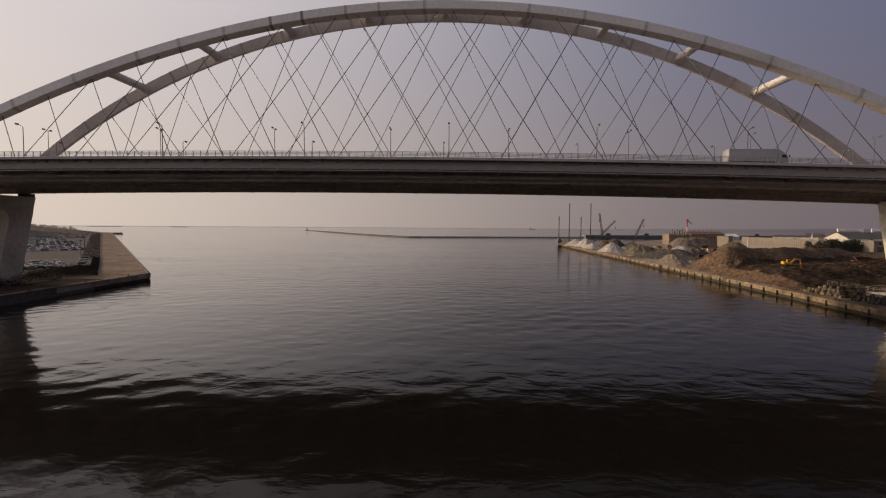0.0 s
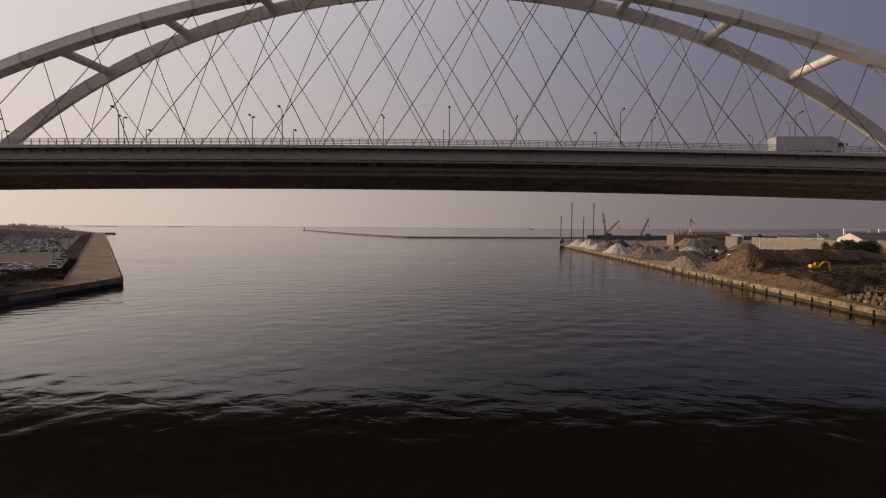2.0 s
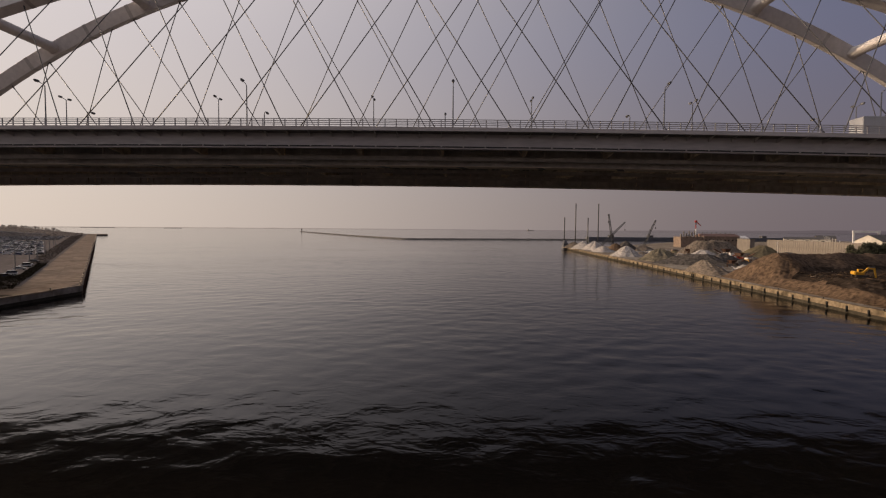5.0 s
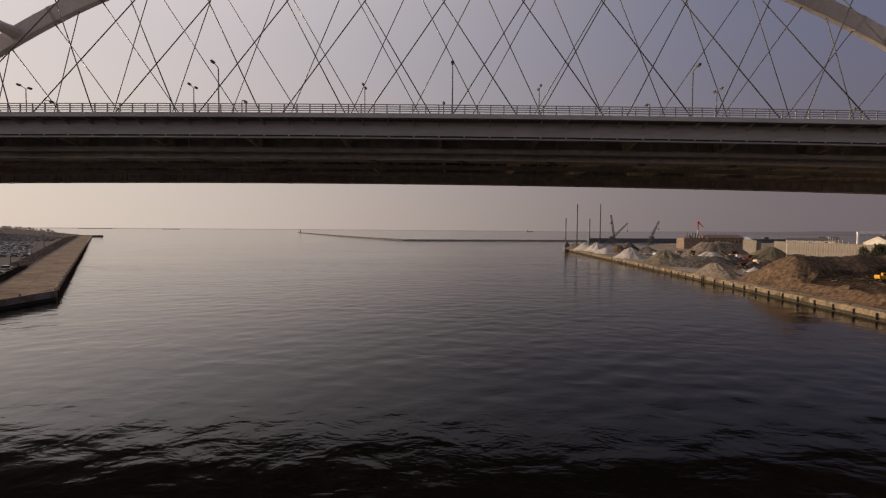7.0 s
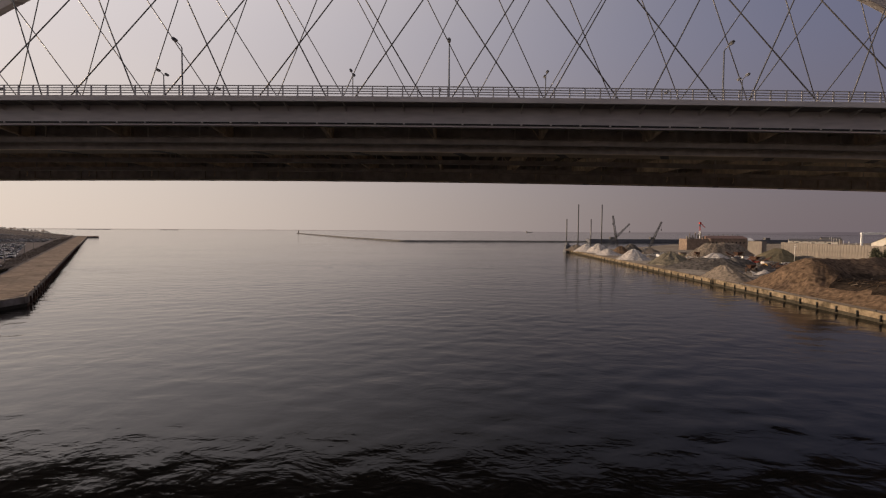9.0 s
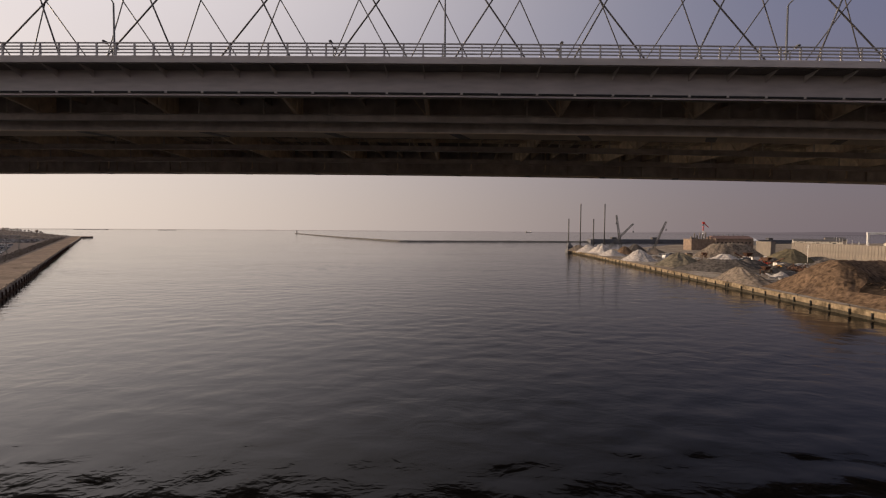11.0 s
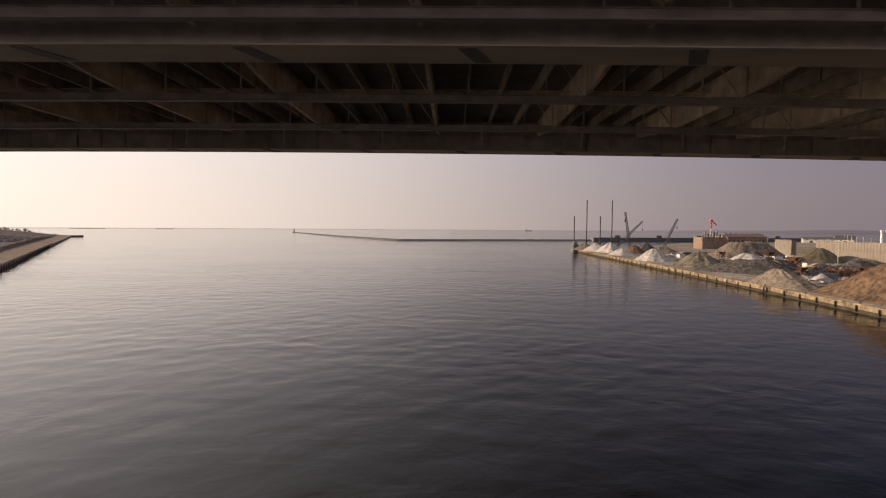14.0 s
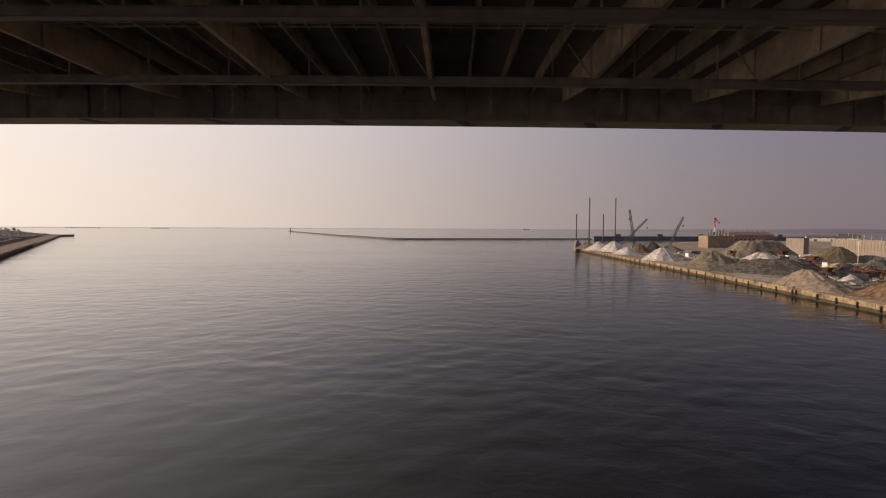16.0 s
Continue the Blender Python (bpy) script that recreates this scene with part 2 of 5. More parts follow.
# apron concrete with the front strip's shade put into its colour
SHADE_SLAB = material("oil_dark_concrete", (0.12, 0.10, 0.086), 0.9, vary=0.35, grain=0.4, patch=0.08, second=(0.08, 0.067, 0.058), amount=0.6, bump=0.01)
ASPHALT = material("lot_asphalt", (0.175, 0.155, 0.148), 0.9, vary=0.25, grain=0.6, patch=0.04, second=(0.155, 0.135, 0.122), bump=0.01)
EARTH = material("yard_earth", (0.23, 0.19, 0.15), 0.95, vary=0.4, grain=0.5, patch=0.06, second=(0.33, 0.295, 0.25), bump=0.04, amount=0.6)
SOIL = material("dark_dug_soil", (0.072, 0.054, 0.042), 0.95, vary=0.6, grain=0.7, patch=0.09, second=(0.038, 0.029, 0.023), bump=0.25, amount=0.7)
LOAM = material("mid_brown_loam", (0.125, 0.089, 0.066), 0.95, vary=0.6, grain=0.8, patch=0.1, second=(0.085, 0.062, 0.047), bump=0.3, amount=0.55)
SAND = material("ochre_sand", (0.148, 0.102, 0.069), 0.95, vary=0.6, grain=0.8, patch=0.14, second=(0.095, 0.067, 0.049), bump=0.4)
TAN = material("tan_sand", (0.205, 0.17, 0.138), 0.95, vary=0.55, grain=0.8, patch=0.22, second=(0.145, 0.122, 0.10), bump=0.2)
WHITE_GRIT = material("pale_crushed_stone", (0.45, 0.415, 0.385), 0.95, vary=0.45, grain=0.8, patch=0.22, second=(0.32, 0.30, 0.285), bump=0.25)
GREY_GRIT = material("grey_crushed_stone", (0.105, 0.095, 0.088), 0.95, vary=0.6, grain=0.8, patch=0.2, second=(0.066, 0.061, 0.058), bump=0.28)
GREEN_GRIT = material("greenish_gravel", (0.175, 0.153, 0.116), 0.95, vary=0.55, grain=0.8, patch=0.2, second=(0.11, 0.10, 0.077), bump=0.28)
OLIVE_GRIT = material("olive_gravel", (0.15, 0.127, 0.084), 0.95, vary=0.3, grain=0.8, patch=0.12, second=(0.13, 0.115, 0.078), bump=0.15)
RUBBER = material("black_rubber", (0.018, 0.018, 0.018), 0.75, vary=0.3)
ROCK = material("broken_concrete_blocks", (0.20, 0.165, 0.13), 0.9, each=0.8, vary=0.45, grain=1.5, patch=0.6, second=(0.13, 0.105, 0.085), bump=0.04)
LEAF = material("dark_evergreen_leaves", (0.10, 0.10, 0.07), 0.9, vary=0.45, grain=0.9, patch=0.3)
# pale grey puts the haze before the left bank into its colour
HAZE_GREY = material("dry_grey_grass", (0.225, 0.195, 0.17), 0.95, vary=0.45, grain=0.5, patch=0.05, second=(0.16, 0.14, 0.122), bump=0.1)
# bare twigs, made paler to stand in for haze
TWIG = material("bare_grey_twigs", (0.50, 0.44, 0.39), 0.95, vary=0.3, grain=0.6)
SCRUB = material("brown_winter_scrub", (0.062, 0.053, 0.038), 0.95, vary=0.3, grain=0.8, patch=0.2, second=(0.045, 0.042, 0.03))
BARK = material("brown_bark", (0.12, 0.085, 0.06), 0.9, vary=0.3)
YELLOW = material("yellow_machine_paint", (0.72, 0.40, 0.04), 0.45, vary=0.15, grain=2.0)
DARK = material("dark_machine_steel", (0.06, 0.058, 0.056), 0.5, vary=0.25, grain=1.5)
RUST = material("rusty_steel", (0.115, 0.07, 0.053), 0.8, vary=0.35, grain=1.2, patch=0.3, second=(0.12, 0.07, 0.05), bump=0.01)
GREENBOX = material("dull_green_paint", (0.06, 0.12, 0.10), 0.6, vary=0.2)
RED = material("red_paint", (0.55, 0.05, 0.035), 0.5, vary=0.15)
WHITE = material("white_paint", (0.75, 0.74, 0.72), 0.5, vary=0.1, grain=1.0)
TRUCK = material("pale_truck_panels", (0.44, 0.44, 0.45), 0.4, vary=0.06, grain=0.8)
GLASS = material("dark_window_glass", (0.02, 0.022, 0.025), 0.08, vary=0.1)
BRICK = material("brown_plant_wall", (0.25, 0.19, 0.15), 0.85, vary=0.3, grain=0.35, patch=0.12, second=(0.29, 0.22, 0.17))
RUSTROOF = material("rust_red_roof", (0.17, 0.10, 0.082), 0.75, vary=0.25, grain=0.4, patch=0.1)
PANEL = material("pale_sheet_panels", (0.235, 0.207, 0.178), 0.8, vary=0.2, grain=0.5, patch=0.1, second=(0.235, 0.208, 0.18), stretch=(1, 1, 0.4))
ROOF = material("dark_grey_roof", (0.085, 0.08, 0.08), 0.7, vary=0.2, grain=0.5)
PALEWALL = material("cream_shed_wall", (0.56, 0.52, 0.45), 0.75, vary=0.12, grain=0.5, patch=0.15)
# stone colour raised a little for the haze over the bay
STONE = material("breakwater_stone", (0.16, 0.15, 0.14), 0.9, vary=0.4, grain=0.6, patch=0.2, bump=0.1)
NAVY = material("dark_pier_deck", (0.13, 0.132, 0.145), 0.7, vary=0.2, grain=0.4)
FENCE = material("galvanised_fence", (0.36, 0.35, 0.33), 0.5, metal=0.3)
PAINTS = [material("car_paint_" + nm, c, 0.3, vary=0.05) for nm, c in (("white", (0.72, 0.72, 0.71)), ("silver", (0.42, 0.43, 0.44)), ("black", (0.02, 0.02, 0.022)), ("grey", (0.14, 0.145, 0.15)), ("blue", (0.04, 0.06, 0.13)))]
WATER = water_material()
HAZE_SHORE = shore_material()


# ---- mesh helpers ----
def finish(bm, name, mat, smooth=False):
    bmesh.ops.recalc_face_normals(bm, faces=bm.faces)
    me = bpy.data.meshes.new(name)
    bm.to_mesh(me)
    bm.free()
    if smooth:
        me.polygons.foreach_set("use_smooth", [True] * len(me.polygons))
    for one in mat if isinstance(mat, (list, tuple)) else [mat]:
        me.materials.append(one)
    return me


def part(name, bm, mat, parent, label="", smooth=False):
    """One mesh object under a thing or under a part."""
    ob = new(name, bm if isinstance(bm, bpy.types.Mesh) else finish(bm, name, mat, smooth))
    ob.parent = parent
    return tagged(ob, label)


GRID = Matrix()                       # the plan's own grid, set anew for the land on both sides


def on_grid(x, y, z, turn=0.0):
    """A pose on the plan's grid, without its scale."""
    return Matrix.LocRotScale(GRID @ Vector((x, y, z)), Euler((0, 0, radians(turn))), None)


def resize(ob, x, y, z):
    ob.scale = Vector((x, y, z)) * GRID.median_scale


def thing(name, label, category, group="", kind="", at=(0, 0, 0), turn=0.0):
    ob = new(name)
    ob.empty_display_size = 0.5
    ob.matrix_basis = GRID @ pose(*at, 0, 0, turn)
    return tagged(ob, label, category, group, kind)


def solid(name, bm, mat, label, category="", group="", kind="", smooth=False, at=(0, 0, 0), turn=0.0):
    """A thing that is one mesh."""
    ob = new(name, finish(bm, name, mat, smooth))
    ob.matrix_basis = GRID @ pose(*at, 0, 0, turn)
    return tagged(ob, label, category, group, kind)


def box(bm, x0, x1, y0, y1, z0, z1):
    v = [bm.verts.new(p) for p in ((x0, y0, z0), (x1, y0, z0), (x1, y1, z0), (x0, y1, z0), (x0, y0, z1), (x1, y0, z1), (x1, y1, z1), (x0, y1, z1))]
    for f in ((3, 2, 1, 0), (4, 5, 6, 7), (0, 1, 5, 4), (1, 2, 6, 5), (2, 3, 7, 6), (3, 0, 4, 7)):
        bm.faces.new([v[i] for i in f])
    return v


def bevelled(bm, x0, x1, y0, y1, z0, z1, r=0.05, seg=1):
    got = bmesh.new()
    box(got, x0, x1, y0, y1, z0, z1)
    bmesh.ops.bevel(got, geom=list(got.edges), offset=r, segments=seg, affect="EDGES")
    join(bm, got)


def join(bm, other):
    table = {v: bm.verts.new(v.co) for v in other.verts}
    for f in other.faces:
        bm.faces.new([table[v] for v in f.verts])
    other.free()


def bar(bm, a, b, w, h, up=(0, 0, 1)):
    """A straight bar of w by h from a to b."""
    a, b = Vector(a), Vector(b)
    d = (b - a).normalized()
    s = d.cross(Vector(up))
    s = s.normalized() if s.length > 1e-5 else Vector((1, 0, 0))
    u = s.cross(d)
    ring = [[bm.verts.new(p + s * (i * w / 2) + u * (j * h / 2)) for i, j in ((-1, -1), (1, -1), (1, 1), (-1, 1))] for p in (a, b)]
    skin(bm, ring)


def skin(bm, rings, caps=True):
    for one, two in zip(rings, rings[1:]):
        n = len(one)
        for i in range(n):
            bm.faces.new((one[i], one[(i + 1) % n], two[(i + 1) % n], two[i]))
    if caps:
        bm.faces.new(list(reversed(rings[0])))
        bm.faces.new(rings[-1])


def tube(bm, pts, radii, n=8):
    pts = [Vector(p) for p in pts]
    if not isinstance(radii, (list, tuple)):
        radii = [radii] * len(pts)
    rings, side = [], None
    for i, p in enumerate(pts):
        d = (pts[min(i + 1, len(pts) - 1)] - pts[max(i - 1, 0)]).normalized()
        if side is None:
            side = d.cross(Vector((0, 0, 1)))
            if side.length < 1e-4:
                side = Vector((1, 0, 0))
        side = (side - d * side.dot(d)).normalized()
        up = d.cross(side)
        rings.append([bm.verts.new(p + radii[i] * (math.cos(k * math.tau / n) * side + math.sin(k * math.tau / n) * up)) for k in range(n)])
    skin(bm, rings)


def camber(x):
    """The deck's rise and fall along the bridge, nought over the channel's middle."""
    return 0.1444 - 1.0e-4 * (x + 38.0) ** 2


def run(bm, profile, x0=-230.0, x1=230.0, step=6.0):
    """A profile of (y, z) points carried along the cambered deck."""
    n = max(1, round((x1 - x0) / step))
    rings = []
    for i in range(n + 1):
        x = x0 + (x1 - x0) * i / n
        rings.append([bm.verts.new((x, y, z + camber(x))) for y, z in profile])
    skin(bm, rings)


def slab(y0, y1, z0, z1):
    return [(y0, z0), (y1, z0), (y1, z1), (y0, z1)]


# ---- water and far shore ----
# the channel has true waves, short-crested and patchy; outside it the sheet is level
WX0, WX1, WY0, WY1, CELL = -200.0, 112.0, 24.0, 360.0, 0.8
gx, gy = np.meshgrid(np.arange(WX0, WX1 + 0.01, CELL), np.arange(WY0, WY1 + 0.01, CELL))
rows_, cols_ = gx.shape
gz = np.zeros_like(gx)
dice = np.random.default_rng(12)
for k in range(60):
    wave = 2.3 * (7.5 / 2.3) ** (k / 59)
    way = radians(96) + dice.normal(0, 0.8)
    turn_ = math.tau / wave
    phase = turn_ * (gx * math.cos(way) + gy * math.sin(way)) + dice.uniform(0, math.tau)
    gz += 0.033 * math.sqrt(2 / 60) / turn_ * np.sin(phase)
patchy = sum(np.sin(gx * p + gy * q + r) for p, q, r in ((0.031, 0.055, 0.4), (-0.022, 0.083, 2.1), (0.045, 0.027, 4.0), (0.012, 0.131, 1.0)))
border = np.clip(np.minimum.reduce([gx - WX0, (WX1 - gx) * 8, gy - WY0, (WY1 - gy) / 8]) / 10.0, 0, 1)
gz *= np.clip(1.0 + 0.22 * patchy, 0.35, 1.8) * np.clip((gy - 40) / 60, 0.36, 1.0) * (1 - 0.35 * np.clip((gy - 100) / 40, 0, 1)) * border
points = np.stack([gx, gy, gz], axis=-1).reshape(-1, 3)
first_ = (np.arange(rows_ - 1)[:, None] * cols_ + np.arange(cols_ - 1)[None, :]).reshape(-1)
quads = np.stack([first_, first_ + 1, first_ + cols_ + 1, first_ + cols_], axis=-1)
inner = [(gx[0, 0], gy[0, 0], 0), (gx[0, -1], gy[0, 0], 0), (gx[0, -1], gy[-1, 0], 0), (gx[0, 0], gy[-1, 0], 0)]
outer = [(-6000, -6000, 0), (6000, -6000, 0), (6000, 6000, 0), (-6000, 6000, 0)]
n0 = len(points)
me = bpy.data.meshes.new("water")
me.from_pydata(points.tolist() + inner + outer, [], quads.tolist() + [(n0 + i, n0 + 4 + i, n0 + 4 + (i + 1) % 4, n0 + (i + 1) % 4) for i in range(4)])
me.polygons.foreach_set("use_smooth", [True] * len(me.polygons))
me.materials.append(WATER)
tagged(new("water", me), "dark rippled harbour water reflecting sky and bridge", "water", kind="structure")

# ---- the arch bridge ----
MID_Y, HALF = 118.66, 16.4            # the bridge's middle line, and the tie girders' distance from it
LEAN_IN = math.tan(radians(17.92))    # how far the ribs lean towards one another
TIE_Z = 32.0
DATUM = -2.3                          # the bridge's height marks over the water
NEAR_EDGE, FAR_EDGE = 92.85, 144.5
STRINGERS = ((99.4, 31.9), (113.3, 31.62), (124.5, 31.75), (138.0, 31.9))    # y, and the web's foot


def rib_z(x):
    return 74.74 - 0.00261 * x * x - 0.0105 * x - 4.1e-9 * x ** 4


def rib_point(x, side):
    z = rib_z(x)
    return Vector((x, MID_Y + side * (HALF - (z - TIE_Z) * LEAN_IN), z))


bridge = thing("arch_bridge", "pale grey steel basket-handle arch bridge with crossed hangers over the channel", "bridge", at=(0, 0, DATUM))

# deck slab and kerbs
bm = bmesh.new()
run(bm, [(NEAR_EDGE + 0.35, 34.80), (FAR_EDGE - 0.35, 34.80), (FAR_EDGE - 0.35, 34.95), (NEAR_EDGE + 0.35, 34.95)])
deck = part("deck", bm, DECK, bridge, "steel deck darkened in colour for shade, with asphalt road on top")
bm = bmesh.new()
run(bm, [(NEAR_EDGE + 0.5, 34.96), (FAR_EDGE - 0.5, 34.96), (FAR_EDGE - 0.5, 35.02), (MID_Y, 35.2), (NEAR_EDGE + 0.5, 35.02)])
part("road_surface", bm, ASPHALT, deck, "dark asphalt")
for side, y in ((1, NEAR_EDGE), (-1, FAR_EDGE)):
    bm = bmesh.new()
    pts = [(y, 34.84), (y + side * 0.5, 34.84), (y + side * 0.5, 35.38), (y + side * 0.06, 35.38), (y, 35.32)]
    run(bm, pts)
    part("edge_beam", bm, FASCIA, bridge)

# edge girders under the overhang, with a service pipe along the web's foot
for side, y in ((1, 94.6), (-1, 142.7)):
    bm = bmesh.new()
    run(bm, slab(y - 0.02, y + 0.02, 32.80, 34.82))
    run(bm, slab(y - 0.32, y + 0.32, 32.71, 32.80))
    girder = part("edge_girder", bm, FASCIA, bridge)
    bm = bmesh.new()
    run(bm, slab(y - side * 0.05, y - side * 0.18, 32.96, 33.09))
    part("service_pipe", bm, RUBBER, girder, "dark pipe along the girder")

# tie girders, stringers
for side in (-1, 1):
    y = MID_Y + side * HALF
    bm = bmesh.new()
    run(bm, slab(y - 0.95, y + 0.95, 31.29, 35.15))
    tie = part("tie_girder", bm, WEB_SHADE, bridge, "deep steel box tie girder")
    for nm, w, z0, z1 in (("flange", 1.33, 31.20, 31.286), ("stiffener", 1.06, 33.0, 33.06)):
        for e in (-1, 1) if nm == "stiffener" else (0,):
            bm = bmesh.new()
            run(bm, slab(y - w, y + w, z0, z1) if e == 0 else slab(y + e * 0.954, y + e * w, z0, z1))
            part(nm, bm, FLANGE if nm == "flange" else WEB_SHADE, tie, "flange coloured pale tan for light off the water" if nm == "flange" else "")
    for k in range(-10, 11):               # splice plates under the girder
        x = 12.0 * k + 3.0
        bm = bmesh.new()
        skin(bm, [[bm.verts.new((x + o + e * 0.5, y + e * 1.06, z + camber(x))) for e, z in ((-1, 31.15), (1, 31.15), (1, 31.196), (-1, 31.196))] for o in (-0.5, 0.5)])
        part("splice_plate", bm, RIVET, tie, "dark splice plate")
for y, z0 in STRINGERS:
    bm = bmesh.new()
    run(bm, slab(y - 0.015, y + 0.015, z0, z0 + 0.5), -150, 150)
    run(bm, slab(y - 0.16, y + 0.16, z0 + 0.5, z0 + 0.54), -150, 150)
    stringer = part("stringer", bm, WEB_SHADE, bridge, "shallow plate stringer hung under the deck")
    bm = bmesh.new()
    run(bm, slab(y - 0.24, y + 0.24, z0 - 0.08, z0), -150, 150)
    part("flange", bm, FASCIA, stringer, "grey bottom flange")
    bm = bmesh.new()
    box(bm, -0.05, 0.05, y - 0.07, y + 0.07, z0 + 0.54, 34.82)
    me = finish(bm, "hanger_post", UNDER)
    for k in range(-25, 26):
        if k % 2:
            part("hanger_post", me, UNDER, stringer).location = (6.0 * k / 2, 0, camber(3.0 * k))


def plate_beam(x, y0, y1, zf, thick=0.02, flange=0.3):
    """A crosswise plate girder whose bottom follows zf(y)."""
    g = bmesh.new()
    n = 10
    lo, hi = [], []
    c = camber(x)
    for i in range(n + 1):
        y = y0 + (y1 - y0) * i / n
        lo.append((y, zf(y) + c))
        hi.append((y, 34.82 + c))
    for dx in (-thick, thick):
        va = [g.verts.new((x + dx, *p)) for p in lo]
        vb = [g.verts.new((x + dx, *p)) for p in hi]
        for i in range(n):
            g.faces.new((va[i], va[i + 1], vb[i + 1], vb[i]))
    rings = [[g.verts.new((x + dx, y, z + dz)) for dx, dz in ((-flange / 2, -0.05), (flange / 2, -0.05), (flange / 2, 0.0), (-flange / 2, 0.0))] for y, z in lo]
    skin(g, rings)
    for i in range(1, n, 2):
        y, z = lo[i]
        box(g, x - flange * 0.45, x + flange * 0.45, y - 0.012, y + 0.012, z, 34.82 + c)
    return g


tie0, tie1 = MID_Y - HALF + 0.95, MID_Y + HALF - 0.95


def belly(y):
    e = min(y - tie0, tie1 - y)
    return 33.15 - 1.0 * min(1.0, e / 8.0)


for k in range(-12, 13):
    x = 12.0 * k
    part("cross_girder", plate_beam(x, tie0, tie1, belly), GIRDER, bridge, "plate girder with stiffeners, coloured tan for the water's glint")
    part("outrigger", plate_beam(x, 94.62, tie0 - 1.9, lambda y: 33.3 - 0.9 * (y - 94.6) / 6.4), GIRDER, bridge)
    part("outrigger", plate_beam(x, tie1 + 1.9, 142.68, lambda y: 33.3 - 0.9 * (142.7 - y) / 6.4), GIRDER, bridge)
    c = camber(x)
    for y, z0 in STRINGERS[:3]:         # knee braces beside the stringers
        bm = bmesh.new()
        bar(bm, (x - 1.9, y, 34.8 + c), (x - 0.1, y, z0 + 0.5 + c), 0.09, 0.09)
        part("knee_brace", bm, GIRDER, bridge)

# floor ribs between the cross girders, and stiffeners
small = bmesh.new()
for k in range(-46, 47):
    x = 3.0 * k
    c = camber(x)
    if k % 4:
        for y0, y1, z in ((94.65, 99.3, 33.75), (99.5, tie0 - 1.9, 33.75), (tie0, 113.2, 33.55), (113.4, 124.4, 33.55), (124.6, tie1, 33.7)):
            box(small, x - 0.012, x + 0.012, y0, y1, z + c, 34.82 + c)
            box(small, x - 0.08, x + 0.08, y0, y1, z - 0.02 + c, z + c)
        for y in (tie0, tie1):
            s = 1 if y == tie0 else -1
            box(small, x - 0.012, x + 0.012, min(y, y + s * 0.25), max(y, y + s * 0.25), 31.2 + c, 34.8 + c)
part("floor_ribs", small, RIBS, deck)["kind"] = "stuff"
g = bmesh.new()
v = [g.verts.new((dx, y, z)) for dx in (-0.03, 0.03) for y, z in ((93.0, 34.81), (94.58, 34.81), (94.58, 34.2))]
for f in ((0, 1, 2), (3, 5, 4), (0, 3, 4, 1), (1, 4, 5, 2), (2, 5, 3, 0)):
    g.faces.new([v[i] for i in f])
bracket = finish(g, "bracket", FASCIA)
g = bmesh.new()
bevelled(g, -0.10, 0.10, 94.38, 94.58, 32.92, 33.13, 0.03)
clamp = finish(g, "pipe_clamp", FASCIA)
for k in range(-46, 47):
    x = 3.0 * k
    for nm, me in (("bracket", bracket), ("pipe_clamp", clamp)):
        part(nm, me, FASCIA, bridge).location = (x, 0, camber(x))

# drain pipes beside the tie girders
for k in range(-11, 12):
    for y in (tie0 + 0.9, tie1 - 0.9):
        x = 12.0 * k + 5.2
        c = camber(x)
        bm = bmesh.new()
        tube(bm, ((x, y, 34.8 + c), (x, y, 32.0 + c), (x - 0.15, y, 31.7 + c)), 0.1, 8)
        box(bm, x - 0.16, x + 0.16, y - 0.16, y + 0.16, 33.2 + c, 33.3 + c)
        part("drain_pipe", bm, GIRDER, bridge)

# cable rack under the middle
bm = bmesh.new()
for y in (117.6, 118.2, 118.8, 119.4):
    run(bm, slab(y - 0.05, y + 0.05, 33.7, 33.8), -120, 120)
for k in range(-80, 81):
    x = 1.5 * k
    box(bm, x - 0.03, x + 0.03, 117.4, 119.6, 33.64 + camber(x), 33.7 + camber(x))
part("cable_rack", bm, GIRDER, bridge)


# arch ribs
def rib_mesh(side, x0=-121.0, x1=119.0, n=80, height=2.54, width=1.93, start=0.0):
    g = bmesh.new()
    lam = radians(17.92)
    inward = Vector((0, -side * math.cos(lam), -math.sin(lam)))
    rings = []
    for i in range(n + 1):
        x = x0 + (x1 - x0) * i / n
        p = rib_point(x, side)
        t = (rib_point(x + 0.5, side) - rib_point(x - 0.5, side)).normalized()
        up = inward.cross(t)
        up = up if up.z > 0 else -up
        h, w = height / 2, width / 2
        b = 0.08
        ring = []
        for u, v in ((-w, -h + b), (-w + b, -h), (w - b, -h), (w, -h + b), (w, h - b), (w - b, h), (-w + b, h), (-w, h - b)):
            ring.append(g.verts.new(p + inward * u + up * v))
        rings.append(ring)
    skin(g, rings)
    return g


ribs = {}
for side in (-1, 1):
    ribs[side] = part("arch_rib", rib_mesh(side), STEEL, bridge, "welded box arch rib in pale grey paint")
    for x in (-100, -87, -73, -63.5, -53, -42, -34.5, -24, -16, -5, 20, 33, 47, 60, 74, 92):      # site splices
        part("splice_band", rib_mesh(side, x - 0.35, x + 0.35, 1, 2.6, 1.99), RIVET if x in (-42, -34.5) and side < 0 else SPLICE, ribs[side])

